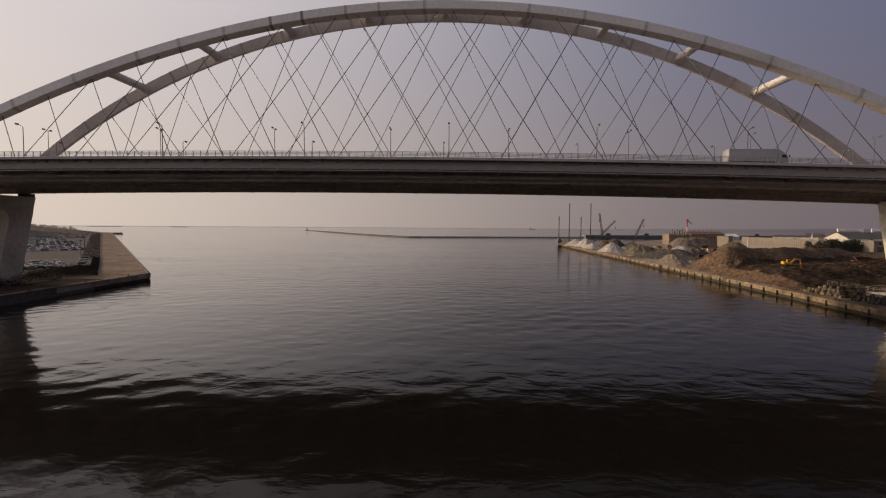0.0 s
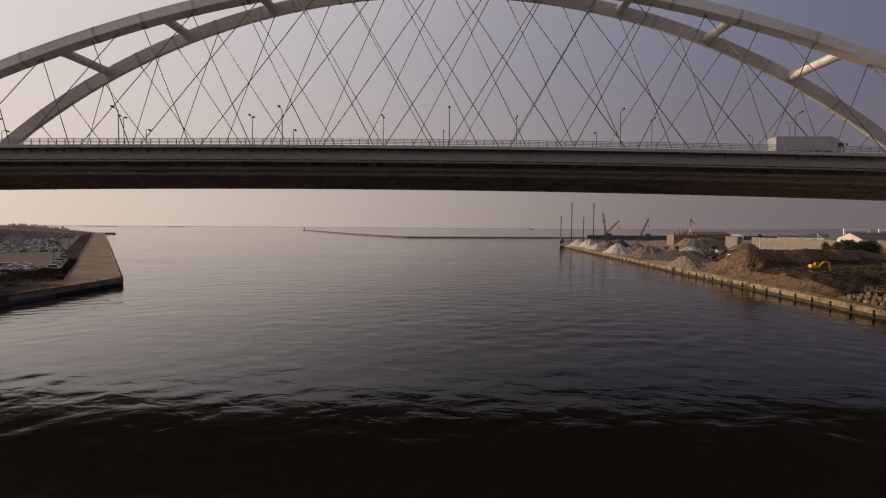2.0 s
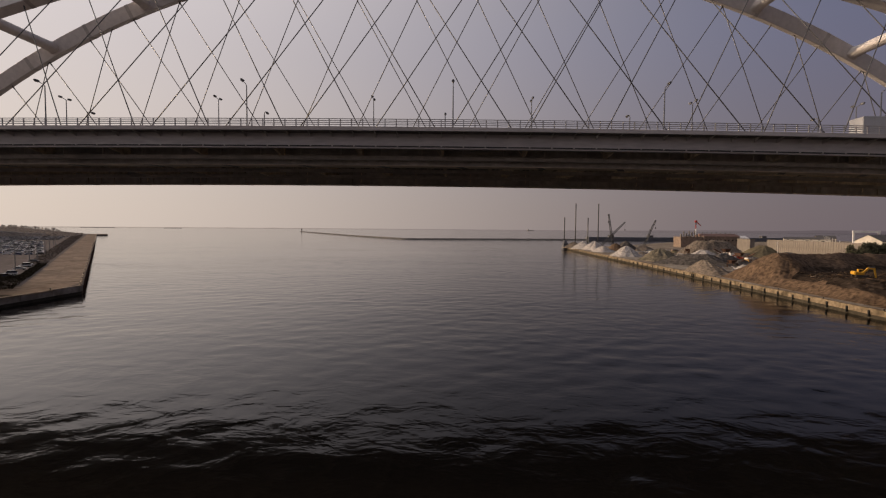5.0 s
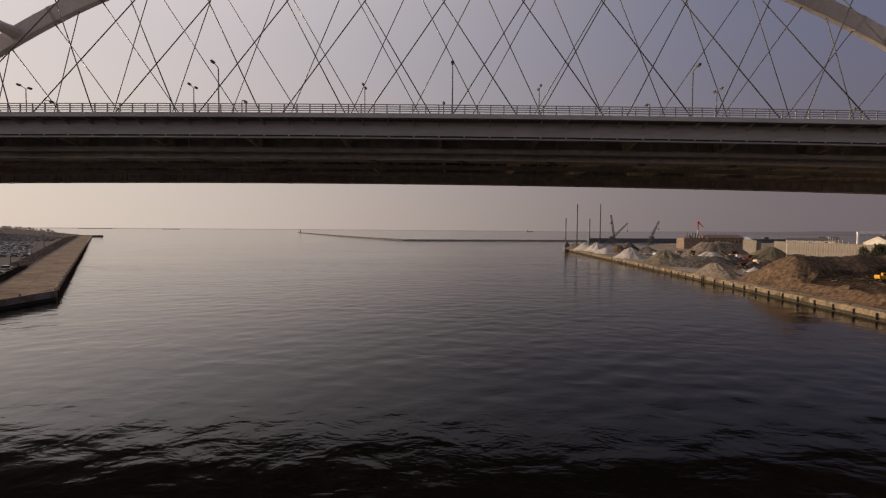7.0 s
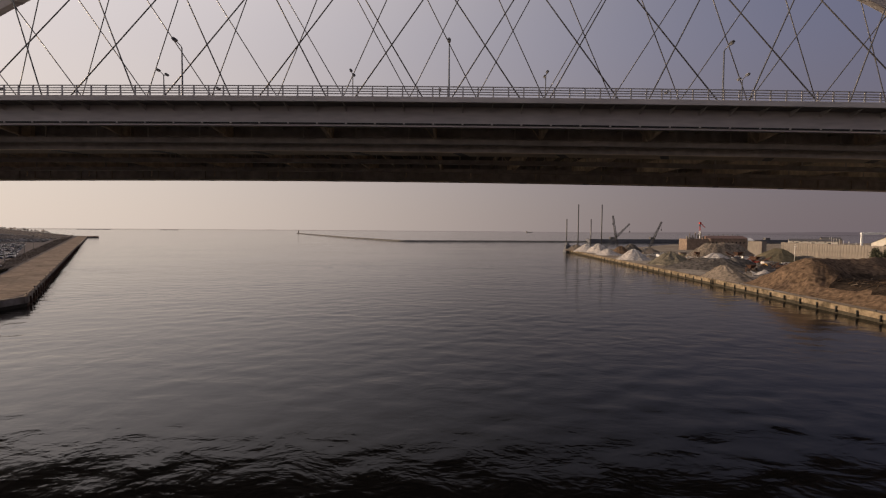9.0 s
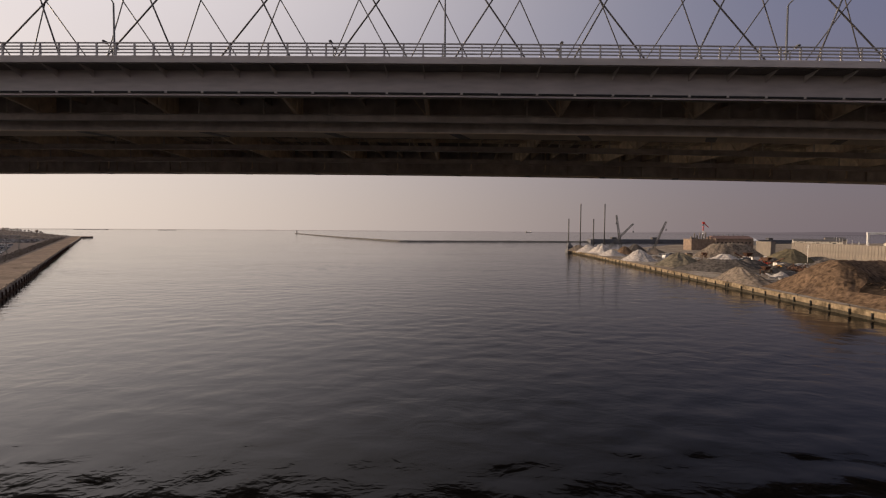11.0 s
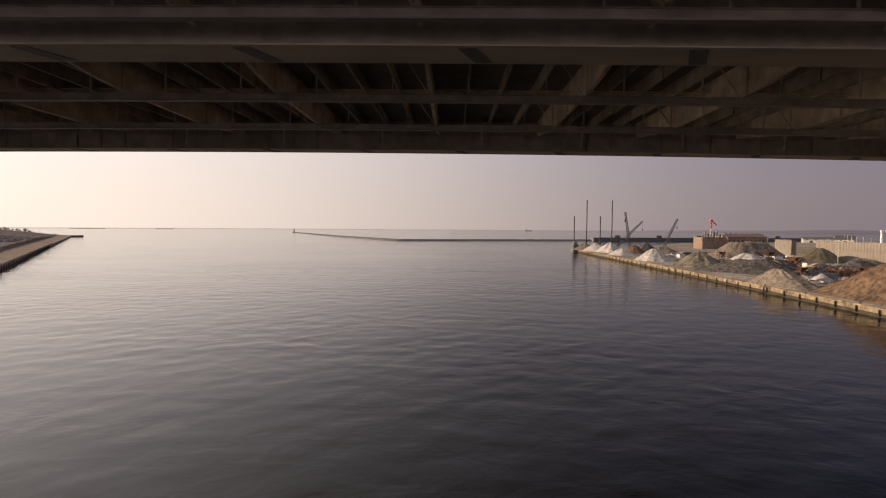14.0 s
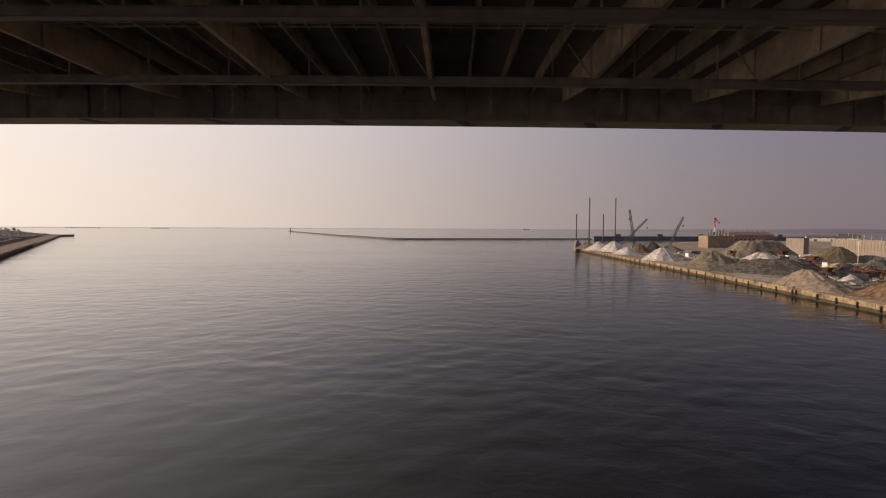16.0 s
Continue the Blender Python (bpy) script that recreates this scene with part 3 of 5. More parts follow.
# struts between the ribs, flared at both ends
for x in (-81, -60, -39.5, -19.5, 0, 19.5, 39, 59.5, 80):
    bm = bmesh.new()
    a, b = rib_point(x, -1), rib_point(x, 1)
    length = (b - a).length
    n = 14
    rings = []
    for i in range(n + 1):
        u = i / n
        p = a.lerp(b, u)
        d = min(u, 1 - u) * length
        w = 0.85 + 0.65 * max(0.0, 1 - d / 3.0) ** 2
        h = 0.85 + 0.25 * max(0.0, 1 - d / 3.0) ** 2
        t = (rib_point(x + 0.5, -1) - rib_point(x - 0.5, -1)).normalized()
        t.y = 0
        t.normalize()
        up = Vector((-t.z, 0, t.x))
        rings.append([bm.verts.new(p + t * (w * math.copysign(abs(math.cos(k * math.tau / 16)) ** 0.6, math.cos(k * math.tau / 16))) + up * (h * math.copysign(abs(math.sin(k * math.tau / 16)) ** 0.6, math.sin(k * math.tau / 16)))) for k in range(16)])
    skin(bm, rings)
    part("strut", bm, STEEL, bridge, "flared cross strut between the ribs", smooth=True)

# hangers: two to each deck node, leaning either way
REACH = {-96: 13.5, -84: 16.6, -72: 19.6, -60: 21.4, -48: 22.3, -36: 22.9, -24: 22.8, -12: 22.6, 0: 21.8, 12: 20.7, 24: 19.6, 36: 18.1, 48: 16.1, 60: 14.1, 72: 11.9, 84: 9.5, 96: 7.1}
for side in (-1, 1):
    for node, reach in REACH.items():
        for turn in (1, -1):
            top = rib_point(turn * (node + reach), side)
            foot = Vector((turn * node, MID_Y + side * (HALF - (35.3 - TIE_Z) * LEAN_IN), 35.3 + camber(turn * node)))
            d = (top - foot).normalized()
            top = top - d * 1.15
            bm = bmesh.new()
            tube(bm, (foot, top), 0.085, 8)
            tube(bm, (top - d * 0.9, top), 0.13, 8)
            part("hanger", bm, CABLE, bridge, smooth=True)

# railings: a cap rail, three lower rails and posts
POSTS = range(-90, 91)
for side, y in ((1, NEAR_EDGE + 0.14), (-1, FAR_EDGE - 0.14)):
    bm = bmesh.new()
    run(bm, slab(y - 0.06, y + 0.06, 36.33, 36.41), -231, 231)
    railing = part("railing", bm, RAIL, bridge, "grey steel railing with three lower rails")
    for z in (36.11, 35.87, 35.62):
        bm = bmesh.new()
        run(bm, slab(y - 0.035, y + 0.035, z - 0.047, z + 0.047), -231, 231)
        part("rail", bm, RAIL, railing)
    bm = bmesh.new()
    box(bm, -0.06, 0.06, -0.05, 0.05, 35.36, 36.34)
    box(bm, -0.1, 0.1, -0.09, 0.09, 35.36, 35.42)
    me = finish(bm, "post", RAIL)
    for k in POSTS if side > 0 else range(-60, 61):
        x = 1.5 * k * (1 if side > 0 else 1.5)
        p = part("post", me, RAIL, railing)
        p.location = (x, y, camber(x))

# piers: a frame of two splayed legs under a cap beam
for side in (-1, 1):
    px = -124.2 if side < 0 else 122.9
    pier = part("pier", bmesh.new(), CONCRETE, bridge, "pale concrete frame pier with splayed legs")
    bm = bmesh.new()
    rings = [[bm.verts.new((px + dx, MID_Y + dy, z)) for dx, dy in ((-2.9, -h), (2.9, -h), (2.9, h), (-2.9, h))] for z, h in ((25.8, 15.55), (29.5, 16.45))]
    skin(bm, rings)
    bmesh.ops.bevel(bm, geom=list(bm.edges), offset=0.15, segments=1, affect="EDGES")
    part("cap_beam", bm, CONCRETE, pier)
    for s in (-1, 1):
        bm = bmesh.new()
        rings = []
        for z, outer, inner in ((4.0, 10.3, 3.5), (14, 12.7, 5.9), (22.5, 14.75, 7.9), (24.3, 15.2, 7.6), (25.3, 15.42, 6.7), (25.85, 15.55, 5.2)):
            a, b = MID_Y + s * outer, MID_Y + s * inner
            rings.append([bm.verts.new((px + dx, y, z)) for dx, y in ((-2.85, a), (2.85, a), (2.85, b), (-2.85, b))])
        skin(bm, rings)
        part("leg", bm, CONCRETE, pier)
    bm = bmesh.new()
    bevelled(bm, px - 6, px + 6, MID_Y - 14, MID_Y + 14, 1.0, 4.45, 0.3)
    part("footing", bm, CONCRETE, pier)
    for s in (-1, 1):
        bm = bmesh.new()
        box(bm, px - 1.5, px + 1.5, MID_Y + s * HALF - 1.2, MID_Y + s * HALF + 1.2, 29.5, 31.1 + camber(px))
        part("bearing", bm, DARK, pier)


# ---- on the bridge ----
def street_lamp(x, y, height, arm, twin=False, curved=False, reach=1.9):
    """arm: which way along y the head points."""
    lamp = thing("street_lamp", "dark steel street lamp standing on the bridge deck", "street lamp", "lamps along the bridge", at=(x, y, 35.0 + DATUM + camber(x)))
    g = bmesh.new()
    tube(g, ((0, 0, 0), (0, 0, 1.0), (0, 0, height)), (0.14, 0.11, 0.075), 10)
    part("pole", g, POLE, lamp, smooth=True)
    for s in ((arm, -arm) if twin else (arm,)):
        g = bmesh.new()
        k = 0.62 if twin and s != arm else 1.0
        r = reach * k
        if curved:
            pts = [(0, 0, height), (0, s * 0.15, height + 0.35), (0, s * 0.6, height + 0.55), (0, s * r, height + 0.5)]
        else:
            pts = [(0, 0, height), (0, s * 0.2, height + 0.15), (0, s * r, height + 0.42)]
        tube(g, pts, 0.055, 8)
        part("arm", g, POLE, lamp, smooth=True)
        g = bmesh.new()
        z = pts[-1][2]
        bevelled(g, -0.2, 0.2, s * r - 0.45, s * r + 0.45, z - 0.14, z + 0.14, 0.1, 2)
        head = part("head", g, POLE, lamp)
        g = bmesh.new()
        bevelled(g, -0.15, 0.15, s * r - 0.32, s * r + 0.32, z - 0.22, z - 0.13, 0.04)
        part("lens", g, LENS, head)
    return lamp


for k in range(-4, 5):
    street_lamp(1.5 + 31.0 * k, 100.4, 7.9, -1, reach=1.4)
    street_lamp(0.1 + 30.9 * k, 110.0, 6.0, 1, curved=True, reach=1.3)
for k in range(-4, 6):
    street_lamp(-13.6 + 29.6 * k, 118.8, 10.7, -1, twin=True, reach=1.3)


def round_sign(x, y):
    sign = thing("road_sign", "round red-rimmed road signs on a grey post beside the deck", "road sign", at=(x, y, 35.0 + DATUM + camber(x)))
    g = bmesh.new()
    tube(g, ((0, 0, 0), (0, 0, 3.9)), 0.05, 8)
    part("post", g, POLE, sign, smooth=True)
    for z, fill in ((3.3, WHITE), (2.3, RED)):
        g = bmesh.new()
        tube(g, ((0, -0.06, z), (0, -0.09, z)), 0.48, 24)
        disc = part("disc", g, RED, sign, "red disc")
        g = bmesh.new()
        tube(g, ((0, -0.094, z), (0, -0.10, z)), 0.33, 24)
        part("face", g, fill, disc)


round_sign(63.3, 100.0)


def box_truck(x, y):
    """A long box truck; its nose points along +x."""
    truck = thing("box_truck", "pale grey long box truck on the bridge deck", "truck", at=(x, y, 35.02 + DATUM + camber(x)))
    truck.scale = (0.97, 0.97, 0.9)
    g = bmesh.new()
    bevelled(g, -6.0, 3.75, -1.22, 1.22, 1.12, 3.75, 0.06)
    body = part("cargo_box", g, TRUCK, truck)
    g = bmesh.new()
    for k in range(9):
        box(g, -5.8 + k * 1.15, -5.74 + k * 1.15, -1.245, -1.21, 1.2, 3.7)
    box(g, -6.0, 3.75, -1.25, -1.21, 1.12, 1.28)
    box(g, -6.0, 3.75, -1.25, -1.21, 3.62, 3.76)
    part("side_rail", g, TRUCK, body)
    g = bmesh.new()
    prof = [(3.85, 0.6), (5.85, 0.55), (6.0, 1.1), (5.92, 1.75), (5.55, 2.75), (5.2, 2.9), (3.85, 2.95)]
    rings = [[g.verts.new((px, sy, pz)) for px, pz in prof] for sy in (-1.18, 1.18)]
    skin(g, rings)
    bmesh.ops.bevel(g, geom=list(g.edges), offset=0.07, segments=2, affect="EDGES")
    cab = part("cab", g, TRUCK, truck)
    g = bmesh.new()
    rings = [[g.verts.new((px, sy, pz)) for px, pz in ((3.8, 2.9), (5.3, 2.9), (4.6, 3.45), (3.8, 3.7))] for sy in (-1.05, 1.05)]
    skin(g, rings)
    part("roof_fairing", g, TRUCK, cab)
    for s in (-1, 1):
        g = bmesh.new()
        rings = [[g.verts.new((px, s * (1.185 + d), pz)) for px, pz in ((4.6, 1.75), (5.7, 1.75), (5.45, 2.55), (4.6, 2.55))] for d in (0.0, 0.02)]
        skin(g, rings)
        part("side_window", g, GLASS, cab)
    for s in (-1, 1):
        g = bmesh.new()
        bevelled(g, 5.85, 6.0, s * 1.45 - 0.1, s * 1.45 + 0.1, 1.9, 2.45, 0.03)
        mirror = part("mirror", g, DARK, cab)
        g = bmesh.new()
        tube(g, ((5.7, s * 1.2, 2.5), (5.95, s * 1.45, 2.4)), 0.03, 6)
        part("bracket", g, DARK, cab)
    g = bmesh.new()
    box(g, -5.8, 5.4, -0.5, 0.5, 0.75, 1.1)
    box(g, -2.0, 2.2, -1.2, -1.15, 0.45, 1.0)
    part("chassis", g, DARK, truck)
    for wx in (4.7, 3.2, -2.9, -4.2):
        for s in (-1, 1):
            g = bmesh.new()
            tube(g, ((wx, s * 0.85, 0.5), (wx, s * 0.9, 0.5), (wx, s * 1.15, 0.5), (wx, s * 1.2, 0.5)), (0.44, 0.5, 0.5, 0.44), 20)
            wheel = part("wheel", g, RUBBER, truck, smooth=True)
            g = bmesh.new()
            tube(g, ((wx, s * 1.19, 0.5), (wx, s * 1.215, 0.5)), 0.27, 16)
            part("rim", g, FENCE, wheel)


box_truck(63.0, 96.9)

# ---- the land on both sides ----
GRID = Matrix.Translation((-2.0, 6.0, 0)) @ Matrix.Scale(0.895, 4)
WEED = material("red_brown_weedy_concrete", (0.20, 0.135, 0.10), 0.9, vary=0.35, grain=1.2, patch=0.3, second=(0.12, 0.085, 0.065), bump=0.03)
WET_WALL = material("dark_stained_quay_concrete", (0.45, 0.39, 0.325), 0.9, vary=0.3, grain=1.0, patch=0.25, second=(0.26, 0.22, 0.175), bump=0.03, amount=0.6)
LAND, SHORE = 2.3, 2.75       # the yard and the left bank over the water
EDGE0, EDGE_SLOPE = 109.6, 0.0285


def quay_x(y):
    """The right-hand quay's waterside edge."""
    return EDGE0 + EDGE_SLOPE * (y - 135.0)


def sheet(name, outline, z0, z1, mat, label, category=""):
    g = bmesh.new()
    skin(g, [[g.verts.new((x, y, z)) for x, y in outline] for z in (z0, z1)])
    return solid(name, g, mat, label, category, kind="structure")


sheet("ground", [(quay_x(-400), -400), (quay_x(542), 542), (190, 566), (250, 645), (330, 750), (430, 790), (700, 900), (4200, 1600), (4200, -400)], -4, LAND, EARTH, "bare brown yard ground behind the quay", "ground")
C0 = Vector((-114.0, 171.0))
ALONG, BACK = Vector((-0.614, 0.789)), Vector((-0.789, -0.614))


def left(d, n):
    """A place on the left bank: d along its waterside edge from the corner, n inland."""
    return C0 + ALONG * d + BACK * n


sheet("ground_left", [(-113.5, -400), (-113.5, 120), tuple(C0), tuple(left(1030, 0)), tuple(left(1150, 60)), tuple(left(1800, 160)), tuple(left(1900, 900)), (-2400, -400)], -4, SHORE - 0.05, ASPHALT, "dark asphalt storage lot on reclaimed land", "ground")
apron = thing("pavement", "worn brown concrete quay apron in large slabs", "pavement", kind="structure")


def apron_slab(corners, k, mat=APRON):
    g = bmesh.new()
    h = SHORE + 0.012 * math.sin(k * 2.7)
    skin(g, [[g.verts.new((*p, z)) for p in corners] for z in (SHORE - 0.04, h)])
    part("slab", g, mat, apron)


for k in range(73):
    d0, d1 = 14.0 * k + (7.0 if k == 0 else 0.06), 14.0 * k + 13.94
    apron_slab((left(d0, 0.7), left(d1, 0.7), left(d1, 7.8), left(d0, 7.8)), k)
    apron_slab((left(d0, 7.9), left(d1, 7.9), left(d1, 15), left(d0, 15)), k + 0.5)
apron_slab((left(6.9, 15), left(6.9, 0.8), Vector((-112.9, 160)), Vector((-112.9, 150)), Vector((-129, 150))), 0.3)
# front slabs, coloured dark where the strip lies in shade
for k in range(14):
    y1, y0 = 149.9 - 14.0 * k, 136.1 - 14.0 * k
    apron_slab((Vector((-112.9, y0)), Vector((-112.9, y1)), Vector((-120.9, y1)), Vector((-120.9, y0))), k, SHADE_SLAB)
    apron_slab((Vector((-121, y0)), Vector((-121, y1)), Vector((-129, y1)), Vector((-129, y0))), k + 0.7, SHADE_SLAB)


def quay_wall(name, a, b, label, pile_at, weathered=QUAY, top=LAND, pile_mat=RUBBER, foot=WET, kerbs=False):
    """A quay wall with a cope, a wet foot and recessed joints; the water lies to the left of a -> b's right hand."""
    a, b = Vector((*a, 0)), Vector((*b, 0))
    d = (b - a).normalized()
    out = Vector((d.y, -d.x, 0))
    length = (b - a).length
    root = thing(name, label, "quay wall", kind="structure")

    def block(g, s0, s1, o0, o1, z0, z1):
        rings = [[g.verts.new(a + d * s + out * o + Vector((0, 0, z))) for o, z in ((o0, z0), (o1, z0), (o1, z1), (o0, z1))] for s in (s0, s1)]
        skin(g, rings)

    g = bmesh.new()
    s = 0.0
    while s < length:
        e = min(s + 9.9, length)
        block(g, s, e, -0.6, 0.35 + 0.05 * math.sin(s * 3.1), 0.95, top + 0.12 + 0.03 * math.sin(s * 1.7))
        s += 10.0
    part("cope", g, weathered, root, "stained concrete cope in separate bays")
    g = bmesh.new()
    block(g, 0, length, -0.6, 0.22, -3, 1.0)
    part("wet_foot", g, foot, root, "dark wet foot of the wall")
    g = bmesh.new()
    tube(g, ((0, 0, 0.35), (0, 0, top - 0.45), (0, 0, top - 0.3)), (0.2, 0.24, 0.16), 10)
    me = finish(g, "fender_pile", pile_mat, True)
    for s in pile_at:
        p = part("fender_pile", me, pile_mat, root)
        p.location = a + d * s + out * 0.6
        p.rotation_euler = (0.02 * math.sin(s * 5.3), 0.02 * math.sin(s * 2.3), 0)
    g = bmesh.new()
    k = 4.0
    tube(g, ((0, 0, top + 0.1), (0, 0, top + 0.42), (0, 0, top + 0.46), (0, 0, top + 0.6)), (0.16, 0.13, 0.22, 0.2), 8)
    me = finish(g, "bollard", DARK, True)
    while k < min(length, 480):
        p = part("bollard", me, DARK, root)
        p.location = a + d * k - out * 0.3
        k += 19.7
    if kerbs:
        g = bmesh.new()
        bevelled(g, -2.6, 2.6, -0.22, 0.22, 0, 0.34, 0.06)
        me = finish(g, "kerb", APRON)
        for j in range(64):
            p = part("kerb", me, APRON, root)
            p.location = a + d * (3.4 + 7.6 * j) + Vector((0, 0, top + 0.1))
            p.rotation_euler = (0, 0, math.atan2(d.y, d.x))
    return root


def on_quay(y):
    return (y - (-100.0)) * math.hypot(1, EDGE_SLOPE)


marks = [on_quay(84.4 + 7.0 * k) for k in range(22)] + [on_quay(240.2), on_quay(241.8)] + [on_quay(249.5 + 7.6 * k) for k in range(38)]
quay_wall("quay_wall_right", (quay_x(542), 542), (quay_x(-100), -100), "sunlit concrete quay wall with dark fender piles", [on_quay(542) - s for s in marks])
quay_wall("quay_wall_left", (-113.5, -100), tuple(C0), "dark concrete quay wall in shade", [], WET_WALL, SHORE)
quay_wall("quay_wall_far_left", tuple(C0), tuple(left(1030, 0)), "long concrete quay wall with fenders receding along the bay", [4 + 7.6 * k for k in range(60)], WET_WALL, SHORE, RUST, WEED, True)
g = bmesh.new()
skin(g, [[g.verts.new((*p, z)) for p in (left(970, 1), left(970, -18), left(1036, -18), left(1036, 1))] for z in (-2, SHORE - 0.02)])
solid("jetty", g, APRON, "short concrete jetty at the quay's far end", "jetty")


# ---- gravel and sand yard ----
def rough(x, y, s=1.0, seed=0.0):
    return noise.fractal(Vector((x * s, y * s, seed)), 0.8, 2.1, 5)


def heap(label, x, y, rx, ry, h, mat, turn=0.0, flat=0.0, seed=0):
    """A dumped cone with slumped flanks and an uneven top."""
    rnd = random.Random(seed)
    g = bmesh.new()
    na, nr = 72, 24
    offx, offy = rnd.uniform(-0.12, 0.12), rnd.uniform(-0.12, 0.12)
    rings = []
    for j in range(nr + 1):
        u = j / nr
        ring = []
        for i in range(na):
            a = i * math.tau / na
            ca, sa = math.cos(a), math.sin(a)
            wob = 1 + 0.15 * noise.noise(Vector((ca * 1.6, sa * 1.6, seed * 3.7))) + 0.09 * noise.noise(Vector((ca * 4, sa * 4, seed * 1.9)))
            r = max(0.02, u)
            px, py = (ca * rx * r * wob + offx * rx * (1 - u)), (sa * ry * r * wob + offy * ry * (1 - u))
            slope = max(0.0, 1 - max(0.0, u - flat) / (1 - flat))
            z = h * (slope ** 1.12) * (1 - 0.16 * (1 - u) ** 2)
            gully = 0.07 * h * noise.noise(Vector((ca * 7, sa * 7, u * 1.3 + seed))) * math.sin(min(1, u * 1.3) * math.pi)
            z += gully + 0.12 * h * rough(px, py, 0.13, seed) * (1 - u * 0.6) + 0.22 * rough(px, py, 0.9, seed + 3.0)
            ring.append(g.verts.new((px, py, max(z, -0.25) if u < 1 else -0.3)))
        rings.append(ring)
    rings.reverse()
    skin(g, rings)
    return solid("stockpile", g, mat, label, "stockpile", "stockpiles in the yard", smooth=True, at=(x, y, LAND), turn=turn)


heap("rounded heap of tan sand beside the quay", 120.6, 245.0, 8.2, 16, 6.2, TAN, flat=0.12, seed=1)
heap("long dark grey gravel ridge near the quay", 139, 294, 23, 12, 6.4, GREY_GRIT, turn=-40, flat=0.25, seed=2)
heap("dark grey gravel heap with a slumped top", 158, 302, 12, 11, 7.0, GREY_GRIT, seed=3)
heap("pale crushed stone heap in the yard", 175, 352, 14, 12, 6.2, WHITE_GRIT, flat=0.2, seed=4)
heap("greenish gravel cone beside the quay", 134.5, 328, 14.3, 14, 9.2, GREEN_GRIT, seed=5)
heap("small greenish gravel heap", 148, 323, 8.5, 8.5, 5.2, GREEN_GRIT, seed=25)
heap("steep white crushed stone cone beside the quay", 128.5, 371, 11.2, 11.5, 8.9, WHITE_GRIT, seed=6)
heap("small white crushed stone heap", 131, 430, 10.5, 10, 6.2, WHITE_GRIT, seed=7)
heap("ochre sand heap behind the white stone", 150, 454, 9, 9, 8.4, SAND, seed=8)
heap("dark gravel heap behind the ochre sand", 163, 466, 11, 10, 10.2, GREY_GRIT, seed=28)
heap("tan gravel heap in the yard", 178, 462, 11, 9, 6.4, TAN, seed=9)
heap("long pale stone heap at the quay's end", 135, 470, 11, 13, 10.0, WHITE_GRIT, seed=10)
heap("pale stone heap running along the quay", 130, 490, 12, 13, 8.2, WHITE_GRIT, seed=11)
heap("grey stone heap at the quay's tip", 128, 516, 12, 11, 7.2, TAN, seed=12)
heap("broad grey-tan gravel stockpile in the yard", 212.5, 411, 27, 13, 11.2, TAN, flat=0.45, seed=13)
heap("small green-grey heap before the stockpile", 201, 390, 10, 8, 4.4, GREEN_GRIT, seed=14)
heap("broad olive gravel heap before the sheet wall", 210, 349, 19, 14, 10.8, OLIVE_GRIT, flat=0.1, seed=15)
heap("small grey gravel heap in the yard", 158, 280, 10, 9, 4.6, GREY_GRIT, seed=16)
heap("flat grey gravel heap in the yard", 199, 345, 9, 8, 4.6, GREY_GRIT, flat=0.2, seed=17)
heap("grey gravel cone beside the pale heap", 172, 319, 9, 8, 5.4, GREY_GRIT, seed=34)
heap("low grey gravel heap before the red excavator", 180, 305, 10, 8, 3.8, GREY_GRIT, flat=0.15, seed=35)
heap("low grey heap by the power pole", 217, 326, 12, 8, 4.2, GREY_GRIT, flat=0.2, seed=18)
heap("low pale heap behind the sand", 184, 312, 9, 8, 3.6, WHITE_GRIT, seed=19)
heap("long low grey gravel ridge before the sheet wall", 227, 343, 8, 34, 5.6, GREY_GRIT, flat=0.1, seed=33)
heap("low tan heap behind the sand mound", 192, 286, 12, 9, 4.4, TAN, seed=20)


# the great mound: a sandy western flank and a dug-out dark pit
def mound_z(x, y):
    e = quay_x(y)
    bend = -0.42 * max(0.0, x - 130)
    m = min(1 - math.hypot(max(0.0, 128 - x) / 15.5, max(0.0, y - 212 + bend) / 23), (y - 190 + bend + 2.2 * math.sin(x * 0.21)) / 21, (224 - x) / 20)
    m = max(0.0, min(1.0, m))
    z = 10.8 * (0.72 * m + 0.28 * m * m * (3 - 2 * m))
    z *= (1 - 0.06 * rough(x, y, 0.05, 3.0)) * (1 - 0.0016 * max(0.0, x - 130))
    z -= 0.9 * abs(noise.noise(Vector((math.atan2(y - 211, x - 134) * 9, 0.02 * x, 4.0)))) * math.sin(min(1.0, m) * math.pi)
    ridge = math.exp(-((x - e - 9.0) / 4.6) ** 2) * 2.9 * max(0.0, min(1.0, (y - 147) / 10, (226 - y) / 14))
    floor = 4.2 * max(0.0, min(1.0, (x - e - 9) / 9, (y - 161) / 13, (234 + 0.8 * max(0.0, x - 138) - y) / 14))
    spoil = max(0.0, rough(x, y, 0.06, 5.0) + 0.2) * 1.3 * max(0.0, min(1.0, (x - e - 17) / 9, (200 - y) / 14, (y - 166) / 10))
    h = max(z, ridge, floor + spoil) + 0.45 * rough(x, y, 0.20, 2.0) * min(1.0, max(0.0, (x - e - 4) / 6))
    h += 0.5 * max(0.0, rough(x, y, 0.35, 6.0)) * max(0.0, min(1.0, (x - e - 18) / 10, (206 - y) / 10))
    pad = min(1.0, 2.0 * max(0.0, 1 - math.hypot(x - 142, y - 183) / 11))       # levelled stand of the excavator
    h += (min(h, 4.3) - h) * pad
    rim = min(x - e - 3.0, 252 + 0.8 * max(0.0, x - 138) - y, y - 140, 300 - x)
    return h if rim > 6 else h * max(0.0, rim / 6) - 0.3 * (rim < 1)


